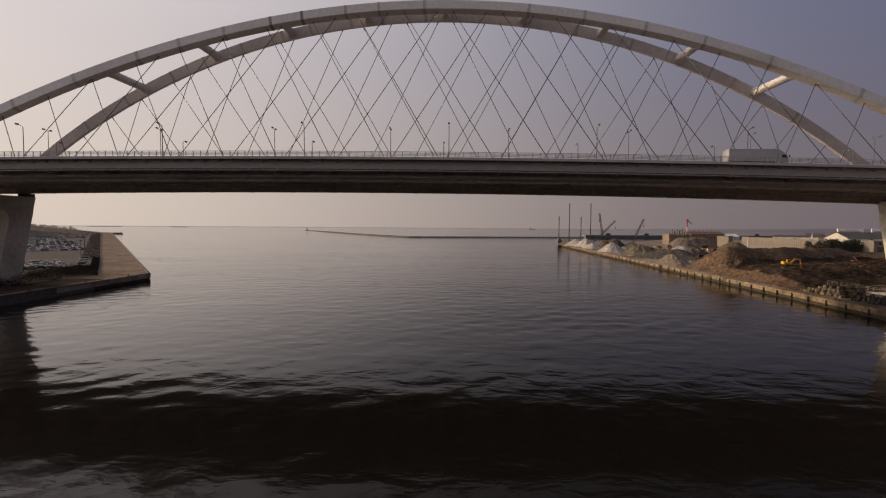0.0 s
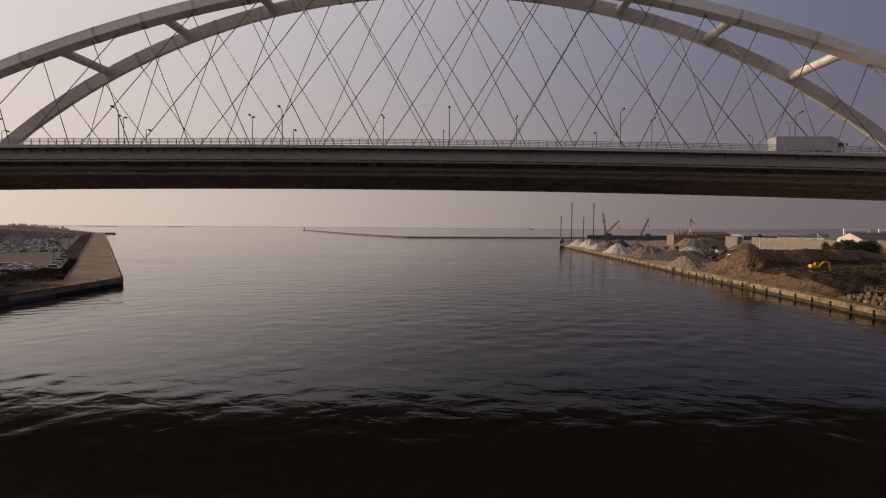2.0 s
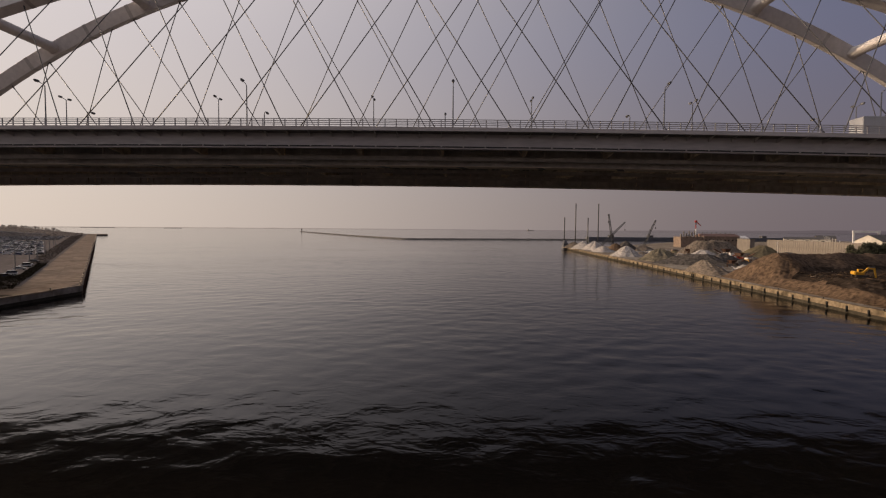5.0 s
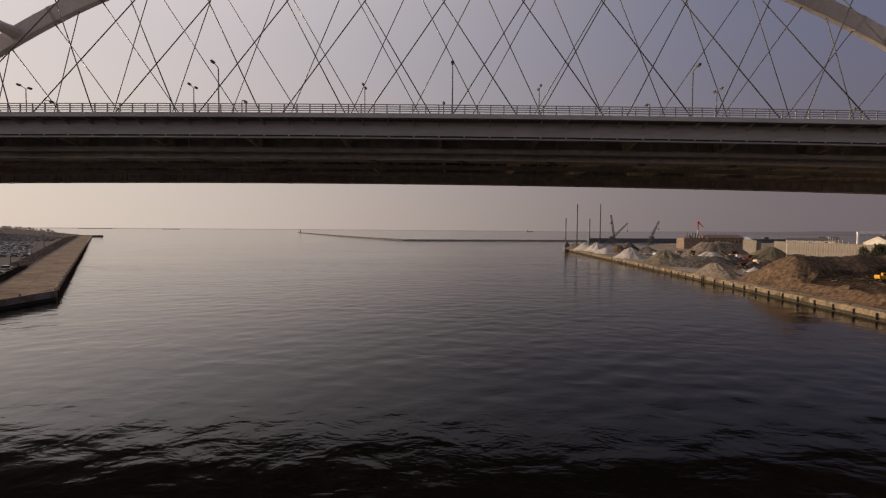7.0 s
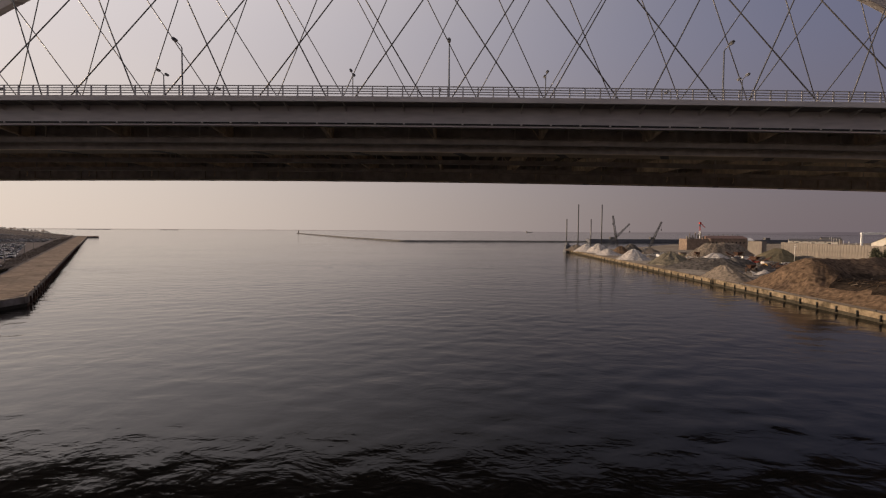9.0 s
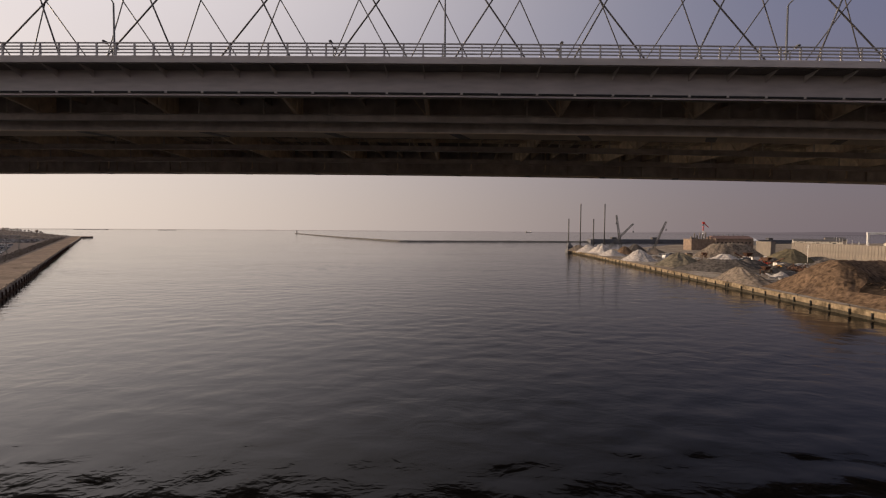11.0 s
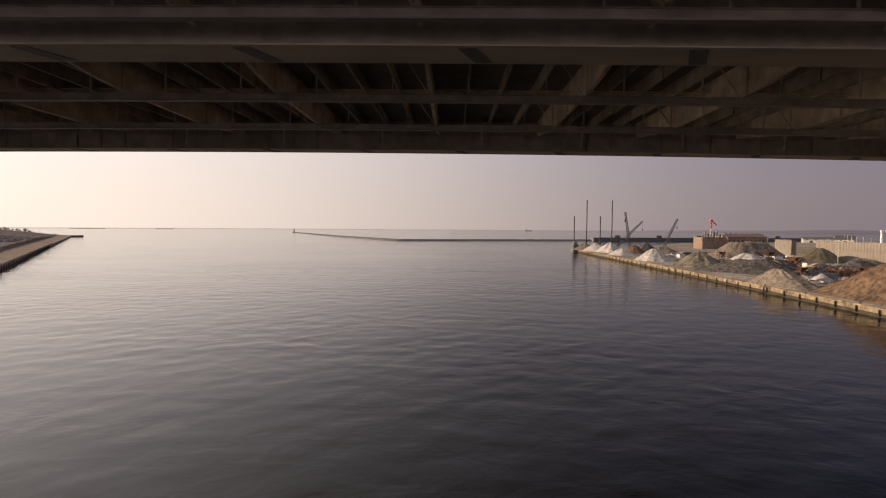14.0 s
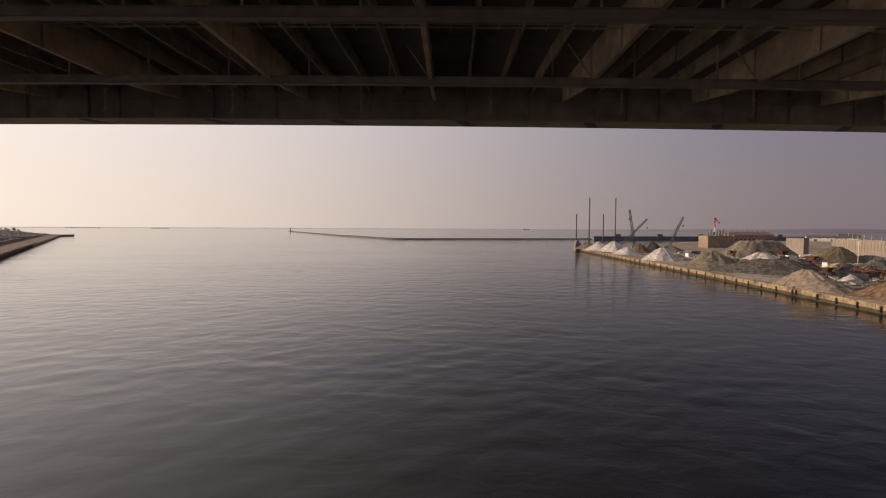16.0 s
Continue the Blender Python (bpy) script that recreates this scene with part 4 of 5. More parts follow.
def mound_patch(name, x_of, label, mat, y0, y1, nx, ny):
    g = bmesh.new()
    grid = []
    for j in range(ny + 1):
        y = y0 + (y1 - y0) * j / ny
        a, b = x_of(y)
        grid.append([g.verts.new((a + (b - a) * i / nx, y, LAND + mound_z(a + (b - a) * i / nx, y))) for i in range(nx + 1)])
    for j in range(ny):
        for i in range(nx):
            g.faces.new((grid[j][i], grid[j][i + 1], grid[j + 1][i + 1], grid[j + 1][i]))
    return solid(name, g, mat, label, "earth mound", smooth=True)


def seam(y):
    """Where the sandy flank meets the dark soil."""
    u = max(0.0, min(1.0, (y - 192) / 18))
    return quay_x(y) + 13.5 + 9.0 * u * u * (3 - 2 * u) + 1.6 * math.sin(y * 0.35) + 0.9 * math.sin(y * 0.93)


mound_patch("sand_mound", lambda y: (quay_x(y) + 3.0, seam(y)), "large ochre sand mound and berm along the quay", SAND, 140, 312, 44, 180)
dug = mound_patch("soil_mound", lambda y: (seam(y), 300.0), "brown earth mound with a dark dug-out pit behind the quay", LOAM, 140, 312, 150, 180)
dug.data.materials.append(SOIL)
for face in dug.data.polygons:
    c = face.center
    if c.z - LAND < 5.6 + 1.8 * noise.noise(Vector((c.x * 0.09, c.y * 0.09, 1.0))) + 0.9 * noise.noise(Vector((c.x * 0.45, c.y * 0.45, 2.0))) and c.y < 206 + 0.42 * max(0.0, c.x - 130):
        face.material_index = 1


def excavator(x, y, z, turn, paint, label, size=1.0):
    ex = thing("excavator", label, "excavator", at=(x, y, z), turn=turn)
    resize(ex, size, size, size)
    for s in (-1, 1):
        g = bmesh.new()
        pts = [(-2.0, 0.45), (-1.6, 0.05), (1.6, 0.05), (2.0, 0.45), (1.6, 0.88), (-1.6, 0.88)]
        skin(g, [[g.verts.new((px, s * 1.15 + o, pz)) for px, pz in pts] for o in (-0.3, 0.3)])
        part("track", g, DARK, ex)
    g = bmesh.new()
    bevelled(g, -2.1, 0.9, -1.3, 1.3, 1.0, 2.0, 0.15, 2)
    bevelled(g, -2.3, -1.3, -1.3, 1.3, 1.1, 2.3, 0.2, 2)
    house = part("house", g, paint, ex)
    g = bmesh.new()
    bevelled(g, -0.2, 1.4, 0.35, 1.3, 1.5, 3.0, 0.12, 2)
    cab = part("cab", g, paint, house)
    g = bmesh.new()
    box(g, 0.0, 1.42, 0.45, 1.22, 2.0, 2.8)
    box(g, 0.0, 1.2, 0.33, 1.32, 2.0, 2.8)
    part("cab_window", g, GLASS, cab)
    g = bmesh.new()
    for a, b, w in (((0.9, -0.2, 1.6), (2.5, -0.2, 3.35), 0.6), ((2.5, -0.2, 3.35), (4.7, -0.2, 3.2), 0.5)):
        bar(g, a, b, 0.4, w)
    part("boom", g, paint, ex)
    g = bmesh.new()
    bar(g, (4.45, -0.2, 3.5), (5.25, -0.2, -0.6), 0.35, 0.45)
    part("stick", g, paint, ex)
    g = bmesh.new()
    pts = [(4.9, -0.5), (5.5, -0.6), (5.7, -1.2), (5.2, -1.8), (4.5, -1.6), (4.4, -1.2)]
    skin(g, [[g.verts.new((px, o, pz)) for px, pz in pts] for o in (-0.75, 0.35)])
    part("bucket", g, DARK, ex)
    g = bmesh.new()
    bar(g, (1.3, -0.2, 1.4), (2.2, -0.2, 2.7), 0.14, 0.14)
    bar(g, (2.7, -0.2, 3.75), (4.4, -0.2, 3.85), 0.14, 0.14)
    part("ram", g, FENCE, ex)
    return ex


excavator(138.3, 184.8, LAND + mound_z(138.3, 184.8), -8, YELLOW, "yellow crawler excavator digging in the dark soil", 0.92)
excavator(190.0, 336.0, LAND, 150, RED, "small red crawler excavator in the gravel yard", 0.9)


# screening plant with a conveyor, rusty
plant = thing("screening_plant", "rusty red screening plant with a tilted conveyor", "machine", at=(167, 262, LAND), turn=30)
g = bmesh.new()
for sx in (-3, 3):
    for sy in (-1.6, 1.6):
        box(g, sx - 0.15, sx + 0.15, sy - 0.15, sy + 0.15, 0, 3.2)
box(g, -3.6, 3.6, -2, 2, 3.0, 3.4)
part("frame", g, RUST, plant)
g = bmesh.new()
skin(g, [[g.verts.new((px, py, pz)) for px, py in ((-s, -s * 0.6), (s, -s * 0.6), (s, s * 0.6), (-s, s * 0.6))] for s, pz in ((1.6, 3.4), (3.2, 5.4))])
part("hopper", g, RUST, plant)
g = bmesh.new()
bar(g, (-2.5, 0, 1.2), (-12.0, 0, 5.6), 1.0, 0.5)
bar(g, (-9.0, -0.5, 0), (-9.5, -0.5, 4.2), 0.15, 0.15)
bar(g, (-9.0, 0.5, 0), (-9.5, 0.5, 4.2), 0.15, 0.15)
part("conveyor", g, RUST, plant)
plant2 = copy_thing(plant, on_grid(166, 184, LAND + mound_z(166, 184), 160))
resize(plant2, 0.8, 0.8, 0.8)
tagged(plant2, "dark tilted conveyor and frame in the soil pit")

# stacked broken concrete blocks on the apron
rubble = thing("block_stack", "stack of pale broken concrete blocks beside the quay", "block stack")
rnd = random.Random(7)
g = bmesh.new()
bevelled(g, -0.62, 0.62, -0.45, 0.45, -0.38, 0.38, 0.08)
me = finish(g, "block", ROCK)
for level, count in ((0, 90), (1, 72), (2, 48), (3, 18)):
    for k in range(count):
        row = k % 6
        x = quay_x(143) + 5.2 + row * 1.3 + rnd.uniform(-0.3, 0.3) + level * 0.35
        y = 129.0 + (k // 6) * (1.05 if level < 3 else 2.2) + rnd.uniform(-0.2, 0.2) + level * 0.8
        b = part("block", me, ROCK, rubble)
        b.location = (x, y, LAND + 0.36 + level * 0.72)
        b.rotation_euler = (rnd.uniform(-0.1, 0.1), rnd.uniform(-0.1, 0.1), rnd.uniform(-0.5, 0.5))
g = bmesh.new()
for k in range(150):
    x, y = quay_x(110) + 5 + rnd.uniform(0, 9), rnd.uniform(100, 125)
    s = rnd.uniform(0.3, 0.75)
    got = bmesh.new()
    bmesh.ops.create_icosphere(got, subdivisions=1, radius=s)
    for v in got.verts:
        v.co = Vector((v.co.x * rnd.uniform(0.8, 1.3), v.co.y * rnd.uniform(0.8, 1.3), v.co.z * 0.8)) + Vector((x, y, LAND + s * 0.4 + rnd.choice((0, 0, 0.7, 1.2))))
    join(g, got)
solid("rock_dump", g, GREY_GRIT, "dump of dark grey armour rocks on the apron", "rocks", kind="stuff")

# wire fence
fence = thing("fence", "galvanised mesh fence along the yard road", "fence")
for k in range(22):
    g = bmesh.new()
    x, y = 132.6 - 0.02 * k, 157 - 2.0 * k
    tube(g, ((x, y, LAND - 0.2), (x, y, LAND + 2.0)), 0.04, 6)
    part("post", g, FENCE, fence)
g = bmesh.new()
for z in (0.3, 0.85, 1.4, 1.95):
    bar(g, (132.6, 157, LAND + z), (132.18, 115, LAND + z), 0.03, 0.03)
part("rails", g, FENCE, fence)


# ---- buildings of the yard ----
def gabled(name, label, x, y, turn, lx, ly, eave, ridge, wall_mat, roof_mat, doors=0, windows=0):
    """A shed with walls, a pitched roof with overhang, doors and windows on its -y long side."""
    b = thing(name, label, "building", at=(x, y, LAND - 0.05), turn=turn)
    g = bmesh.new()
    prof = [(-ly / 2, 0), (ly / 2, 0), (ly / 2, eave), (0, ridge), (-ly / 2, eave)]
    skin(g, [[g.verts.new((sx, py, pz)) for py, pz in prof] for sx in (-lx / 2, lx / 2)])
    part("wall", g, wall_mat, b)
    g = bmesh.new()
    for s in (-1, 1):
        skin(g, [[g.verts.new((sx, py, pz)) for py, pz in ((0, ridge + 0.05), (s * (ly / 2 + 0.5), eave - 0.15), (s * (ly / 2 + 0.5), eave + 0.1), (0, ridge + 0.3))] for sx in (-lx / 2 - 0.5, lx / 2 + 0.5)])
    part("roof", g, roof_mat, b)
    for k in range(doors):
        g = bmesh.new()
        cx = -lx / 2 + (k + 0.5) * lx / doors
        box(g, cx - 2, cx + 2, -ly / 2 - 0.06, -ly / 2 + 0.05, 0, eave * 0.65)
        part("door", g, ROOF, b)
    for k in range(windows):
        g = bmesh.new()
        cx = -lx / 2 + (k + 0.5) * lx / windows
        box(g, cx - 0.9, cx + 0.9, -ly / 2 - 0.05, -ly / 2 + 0.05, eave * 0.72, eave * 0.9)
        w = part("window", g, GLASS, b)
        g = bmesh.new()
        box(g, cx - 1.05, cx + 1.05, -ly / 2 - 0.09, -ly / 2 + 0.02, eave * 0.69, eave * 0.72)
        part("sill", g, WHITE, w)
    return b


# the sheet-panel screen wall
a, b = Vector((237.7, 383.5)), Vector((239, 303))
d = (b - a).normalized()
screen = thing("screen_wall", "long pale sheet-panel screen wall behind the heaps", "wall", at=(a.x, a.y, LAND), turn=math.degrees(math.atan2(d.y, d.x)))
g = bmesh.new()
prof = [(0, 0), (0.5, 0.0), (0.75, 0.2), (1.75, 0.2), (2.0, 0.0)]
rings = [[g.verts.new((px, py, z)) for px, py in prof + [(2.0, 0.2), (1.8, 0.4), (0.7, 0.4), (0.45, 0.2), (0, 0.2)]] for z in (-0.2, 12.6)]
skin(g, rings)
me = finish(g, "panel", PANEL)
for k in range(int((b - a).length / 2.0)):
    p = part("panel", me, PANEL, screen)
    p.location = (2.0 * k, 0, 0.12 * math.sin(k * 2.3))
b2 = thing("silo_block", "pale windowless storage block behind the heaps", "building", at=(247.5, 425, LAND), turn=-80)
g = bmesh.new()
bevelled(g, -7.0, 7.0, -2.2, 2.2, -0.1, 12.3, 0.2)
part("wall", g, PANEL, b2)
g = bmesh.new()
box(g, -7.2, 7.2, -2.4, 2.4, 12.25, 12.55)
part("roof", g, ROOF, b2)

# the rust-coloured plant with a tower
works = thing("processing_plant", "brown industrial plant with a rust-red roof and vents", "building", at=(287, 556, LAND), turn=4)
resize(works, 0.845, 0.845, 0.9)
g = bmesh.new()
box(g, -43, -14, -9, 9, -0.1, 13.0)
box(g, -14, 34, -11, 11, -0.1, 13.8)
for k in range(17):
    box(g, -35.5 + k * 4.1, -35.2 + k * 4.1, -11.3 if k > 5 else -9.3, -9, 0, 13.2)
part("wall", g, BRICK, works)
g = bmesh.new()
skin(g, [[g.verts.new((sx, py, pz)) for py, pz in ((-11.6, 13.7), (11.6, 13.7), (0, 17.0))] for sx in (-14, 34.6)])
roof = part("roof", g, RUSTROOF, works)
g = bmesh.new()
tube(g, ((0, 0, 0), (0, 0, 1.0), (0, 0, 1.1), (0, 0, 1.7)), (0.35, 0.35, 0.7, 0.5), 10)
me = finish(g, "vent", DARK)
for k in range(7):
    p = part("vent", me, DARK, roof)
    p.location = (-9 + 6.2 * k, 0, 16.8)
for k in range(9):
    g = bmesh.new()
    cx = -11 + 5.1 * k
    box(g, cx - 0.9, cx + 0.9, -11.08, -10.9, 8.0, 10.0)
    part("window", g, GLASS, works)
g = bmesh.new()
for k, h in enumerate((16.0, 19.5, 17.2, 20.0, 18.6, 20.4, 16.2)):
    tube(g, ((-39 + 3.6 * k, -2, 12.9), (-39 + 3.6 * k, -2, h)), 0.7 if k % 2 else 1.0, 12)
part("tank", g, PANEL, works, "pale roof tanks")


def lattice(g, a, b, w, n, r=0.08):
    """A four-legged lattice mast or boom from a to b."""
    a, b = Vector(a), Vector(b)
    d = (b - a).normalized()
    s = d.cross(Vector((0, 1, 0.01))).normalized()
    u = s.cross(d)
    legs = [(i * s + j * u) * (w / 2) for i, j in ((-1, -1), (1, -1), (1, 1), (-1, 1))]
    for o in legs:
        bar(g, a + o, b + o * 0.6, r * 2, r * 2)
    for k in range(n):
        p, q = a.lerp(b, k / n), a.lerp(b, (k + 1) / n)
        f0, f1 = 1 - 0.4 * k / n, 1 - 0.4 * (k + 1) / n
        for i in range(4):
            bar(g, p + legs[i] * f0, q + legs[(i + 1) % 4] * f1, r * 1.3, r * 1.3)


# small luffing crane, modelled as a lattice tower with a lowered jib
tower = thing("beacon_tower", "red and white lattice tower of a small crane beside the plant", "tower", at=(359, 728, LAND))
resize(tower, 0.9, 0.9, 1.15)
for z0, z1, m in ((0, 9, WHITE), (9, 18, WHITE), (18, 23.5, RED), (23.5, 26.5, DARK)):
    g = bmesh.new()
    lattice(g, (0, 0, z0), (0, 0, z1), 2.4 - z0 * 0.04, 4, 0.12)
    part("mast", g, m, tower)
g = bmesh.new()
bevelled(g, -1.6, 1.6, -1.6, 1.6, 26.3, 28.8, 0.4, 2)
part("cabin", g, RED, tower)
g = bmesh.new()
lattice(g, (1.0, 0, 27.0), (8.0, 0, 22.0), 1.1, 5, 0.12)
part("jib", g, RED, tower, "red lattice jib lowered to one side")


def crawler_crane(x, y, foot, tip, label):
    c = thing("crawler_crane", label, "crane", "cranes at the quay's end", at=(x, y, LAND - 0.02))
    g = bmesh.new()
    for s in (-1, 1):
        bevelled(g, -3.5, 3.5, s * 2.2 - 0.5, s * 2.2 + 0.5, 0, 1.2, 0.3)
    part("tracks", g, DARK, c)
    g = bmesh.new()
    bevelled(g, -4.0, 2.5, -1.7, 1.7, 1.2, 3.6, 0.2)
    part("house", g, NAVY, c)
    g = bmesh.new()
    lattice(g, (foot[0], 0, foot[1]), (tip[0], 0, tip[1]), 1.7, 14, 0.12)
    part("boom", g, DARK, c, "dark lattice boom")
    g = bmesh.new()
    bar(g, (-3.5, 0, 3.5), (tip[0], 0, tip[1]), 0.08, 0.08)
    bar(g, (tip[0], 0, tip[1]), (tip[0], 0, tip[1] - 7), 0.06, 0.06)
    bevelled(g, tip[0] - 0.45, tip[0] + 0.45, -0.4, 0.4, tip[1] - 8.4, tip[1] - 7, 0.15)
    part("hoist", g, DARK, c)


crawler_crane(189.5, 494, (0.5, 2.5), (12, 28.6), "dark crawler crane with a raised lattice boom")
crawler_crane(157.5, 482, (-1.0, 2.5), (-6.0, 33.8), "crawler crane with a steep lattice boom")
crawler_crane(149.5, 502, (1.5, 2.5), (25, 26.6), "crawler crane with a low slanting lattice boom")

# work barge on spuds
barge = thing("spud_barge", "dark work barge standing on four tall spuds", "barge", at=(136, 520, 0), turn=0)
resize(barge, 0.64, 0.64, 0.92)
g = bmesh.new()
bevelled(g, -31, 31, -9, 9, -1.5, 2.6, 0.4)
part("hull", g, NAVY, barge)
g = bmesh.new()
bevelled(g, -30, -22, -5, 5, 2.6, 8.0, 0.3)
bevelled(g, -28.5, -24, -3.5, 3.5, 8.0, 10.6, 0.3)
cabin = part("deckhouse", g, NAVY, barge)
g = bmesh.new()
for k in range(4):
    box(g, -29 + 1.8 * k, -28 + 1.8 * k, -5.06, -4.9, 5.2, 6.6)
part("window", g, GLASS, cabin)
for sx, sy, h in ((-26.5, 5, 36.5), (-10, -1, 52.5), (12, 6, 36.5), (27, 0, 52.5)):
    g = bmesh.new()
    tube(g, ((sx, sy, -2), (sx, sy, h)), 0.85, 14)
    spud = part("spud", g, DARK, barge, "tall dark spud pile", smooth=True)
    g = bmesh.new()
    bevelled(g, sx - 1.9, sx + 1.9, sy - 1.9, sy + 1.9, 2.6, 6.2, 0.2)
    part("guide", g, DARK, spud)

# pier and breakwater out in the bay
g = bmesh.new()
skin(g, [[g.verts.new((x, y, z)) for x, y in ((255, 915), (700, 985), (700, 1010), (255, 940))] for z in (-1, 6.2)])
pier_root = solid("cargo_pier", g, NAVY, "long dark cargo pier across the bay", "pier")
for k in range(5):
    g = bmesh.new()
    x = 300 + 80 * k
    bevelled(g, x, x + 9, 935 + 12 * k, 944 + 12 * k, 6.1, 10.0, 0.3)
    part("shed", g, ROOF, pier_root)


def breakwater(name, pts, w, h, label):
    g = bmesh.new()
    rings = []
    n = 0
    for (x0, y0), (x1, y1) in zip(pts, pts[1:]):
        length = math.hypot(x1 - x0, y1 - y0)
        steps = int(length / 12)
        nx, ny = -(y1 - y0) / length, (x1 - x0) / length
        for i in range(steps + 1):
            u = i / steps
            x, y = x0 + (x1 - x0) * u, y0 + (y1 - y0) * u
            k = 1 + 0.25 * noise.noise(Vector((n * 0.9, 0, 0)))
            n += 1
            rings.append([g.verts.new((x + nx * o * k, y + ny * o * k, z * k)) for o, z in ((-w, -1), (-w * 0.35, h), (w * 0.35, h * 1.05), (w, -1))])
    skin(g, rings)
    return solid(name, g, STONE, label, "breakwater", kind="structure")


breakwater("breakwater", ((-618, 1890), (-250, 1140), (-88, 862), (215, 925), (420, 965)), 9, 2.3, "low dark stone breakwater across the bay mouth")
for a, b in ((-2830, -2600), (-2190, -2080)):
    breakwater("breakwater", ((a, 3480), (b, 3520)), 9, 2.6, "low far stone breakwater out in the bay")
light = thing("beacon", "small beacon tower on the breakwater's head", "beacon", at=(-612, 1880, 2.2))
g = bmesh.new()
tube(g, ((0, 0, 0), (0, 0, 8), (0, 0, 8.2), (0, 0, 11), (0, 0, 12)), (2.0, 1.4, 2.2, 1.2, 0.3), 12)
part("shaft", g, ROOF, light)


def ship(x, y, length):
    s = thing("ship", "small grey cargo ship lying far out in the bay", "ship", "ships in the bay", at=(x, y, 0))
    g = bmesh.new()
    h, w = length / 2, length * 0.08
    skin(g, [[g.verts.new((px * f, py * f, z)) for px, py in ((-h, -w), (h * 0.8, -w), (h, 0), (h * 0.8, w), (-h, w))] for f, z in ((0.94, -1.0), (1.0, 5.0))])
    # hull and deckhouse take pale wall paint to imitate distance haze
    part("hull", g, PALEWALL, s)
    g = bmesh.new()
    bevelled(g, -h * 0.9, -h * 0.6, -w * 0.8, w * 0.8, 4.9, 13.0, 0.3)
    part("deckhouse", g, PALEWALL, s)
    g = bmesh.new()
    tube(g, ((h * 0.5, 0, 5), (h * 0.5, 0, 14)), 0.6, 6)
    part("mast", g, FENCE, s)


ship(620, 3900, 55)

# sheds, warehouse, gantry frames and poles further inland
gabled("shed", "cream gabled shed with a dark roof behind the hedge", 356, 400, 0, 60, 25, 11.7, 16.6, PALEWALL, ROOF, 1, 8)
gabled("warehouse", "pale warehouse with a dark pitched roof", 580, 810, -32, 60, 30, 5.5, 8.5, PALEWALL, ROOF, 3, 6)
gabled("warehouse", "low white-roofed hall beside the shed", 352, 378, 0, 46, 14, 8.8, 10.2, PALEWALL, WHITE, 2, 8)
gabled("store", "tall pale flat-topped store beside the hedge", 304, 338, 8, 10, 8, 11.0, 11.5, PANEL, PANEL, 1, 1)
rnd = random.Random(11)
for k in range(26):
    x, y = 380 + rnd.uniform(0, 900), 760 + rnd.uniform(0, 520)
    if y > 520 + 0.45 * x + 90:
        continue
    gabled("works_hall", "distant low works hall with a " + ("pale" if k % 3 else "dark") + " roof", x, y, rnd.uniform(-40, 10), rnd.uniform(24, 70), rnd.uniform(14, 26), rnd.uniform(4.5, 8), rnd.uniform(8.5, 11), rnd.choice((PALEWALL, PANEL, BRICK)), rnd.choice((ROOF, WHITE, ROOF, RUSTROOF)), 0, 3)


def portal(x, y, turn, w, h):
    p = thing("gantry_frame", "white steel gantry frame standing in the works", "gantry", "gantry frames", at=(x, y, LAND), turn=turn)
    for s in (-1, 1):
        g = bmesh.new()
        bevelled(g, s * w / 2 - 1.1, s * w / 2 + 1.1, -1.1, 1.1, 0, h, 0.15)
        part("leg", g, WHITE, p)
    g = bmesh.new()
    bevelled(g, -w / 2 - 1.4, w / 2 + 1.4, -1.4, 1.4, h, h + 3.0, 0.15)
    part("beam", g, WHITE, p)


portal(579, 697, -12, 30, 17)
portal(622, 690, -12, 30, 17)


def power_pole(x, y, h, turn):
    p = thing("power_pole", "grey concrete power pole with crossarms in the yard", "power pole", "power poles", at=(x, y, LAND - 0.02), turn=turn)
    g = bmesh.new()
    tube(g, ((0, 0, 0), (0, 0, h)), (0.22, 0.13), 10)
    part("pole", g, CONCRETE, p, smooth=True)
    for z in (h - 0.8, h - 1.9):
        g = bmesh.new()
        bar(g, (-1.3, 0, z), (1.3, 0, z), 0.1, 0.12)
        arm = part("crossarm", g, DARK, p)
        g = bmesh.new()
        for k in (-1.1, -0.4, 0.4, 1.1):
            tube(g, ((k, 0, z), (k, 0, z + 0.3)), 0.07, 6)
        part("insulator", g, WHITE, arm)


power_pole(215, 338, 12.5, 20)
for k in range(9):
    power_pole(264 + 46 * k, 345 + 62 * k, 12.0, 30)


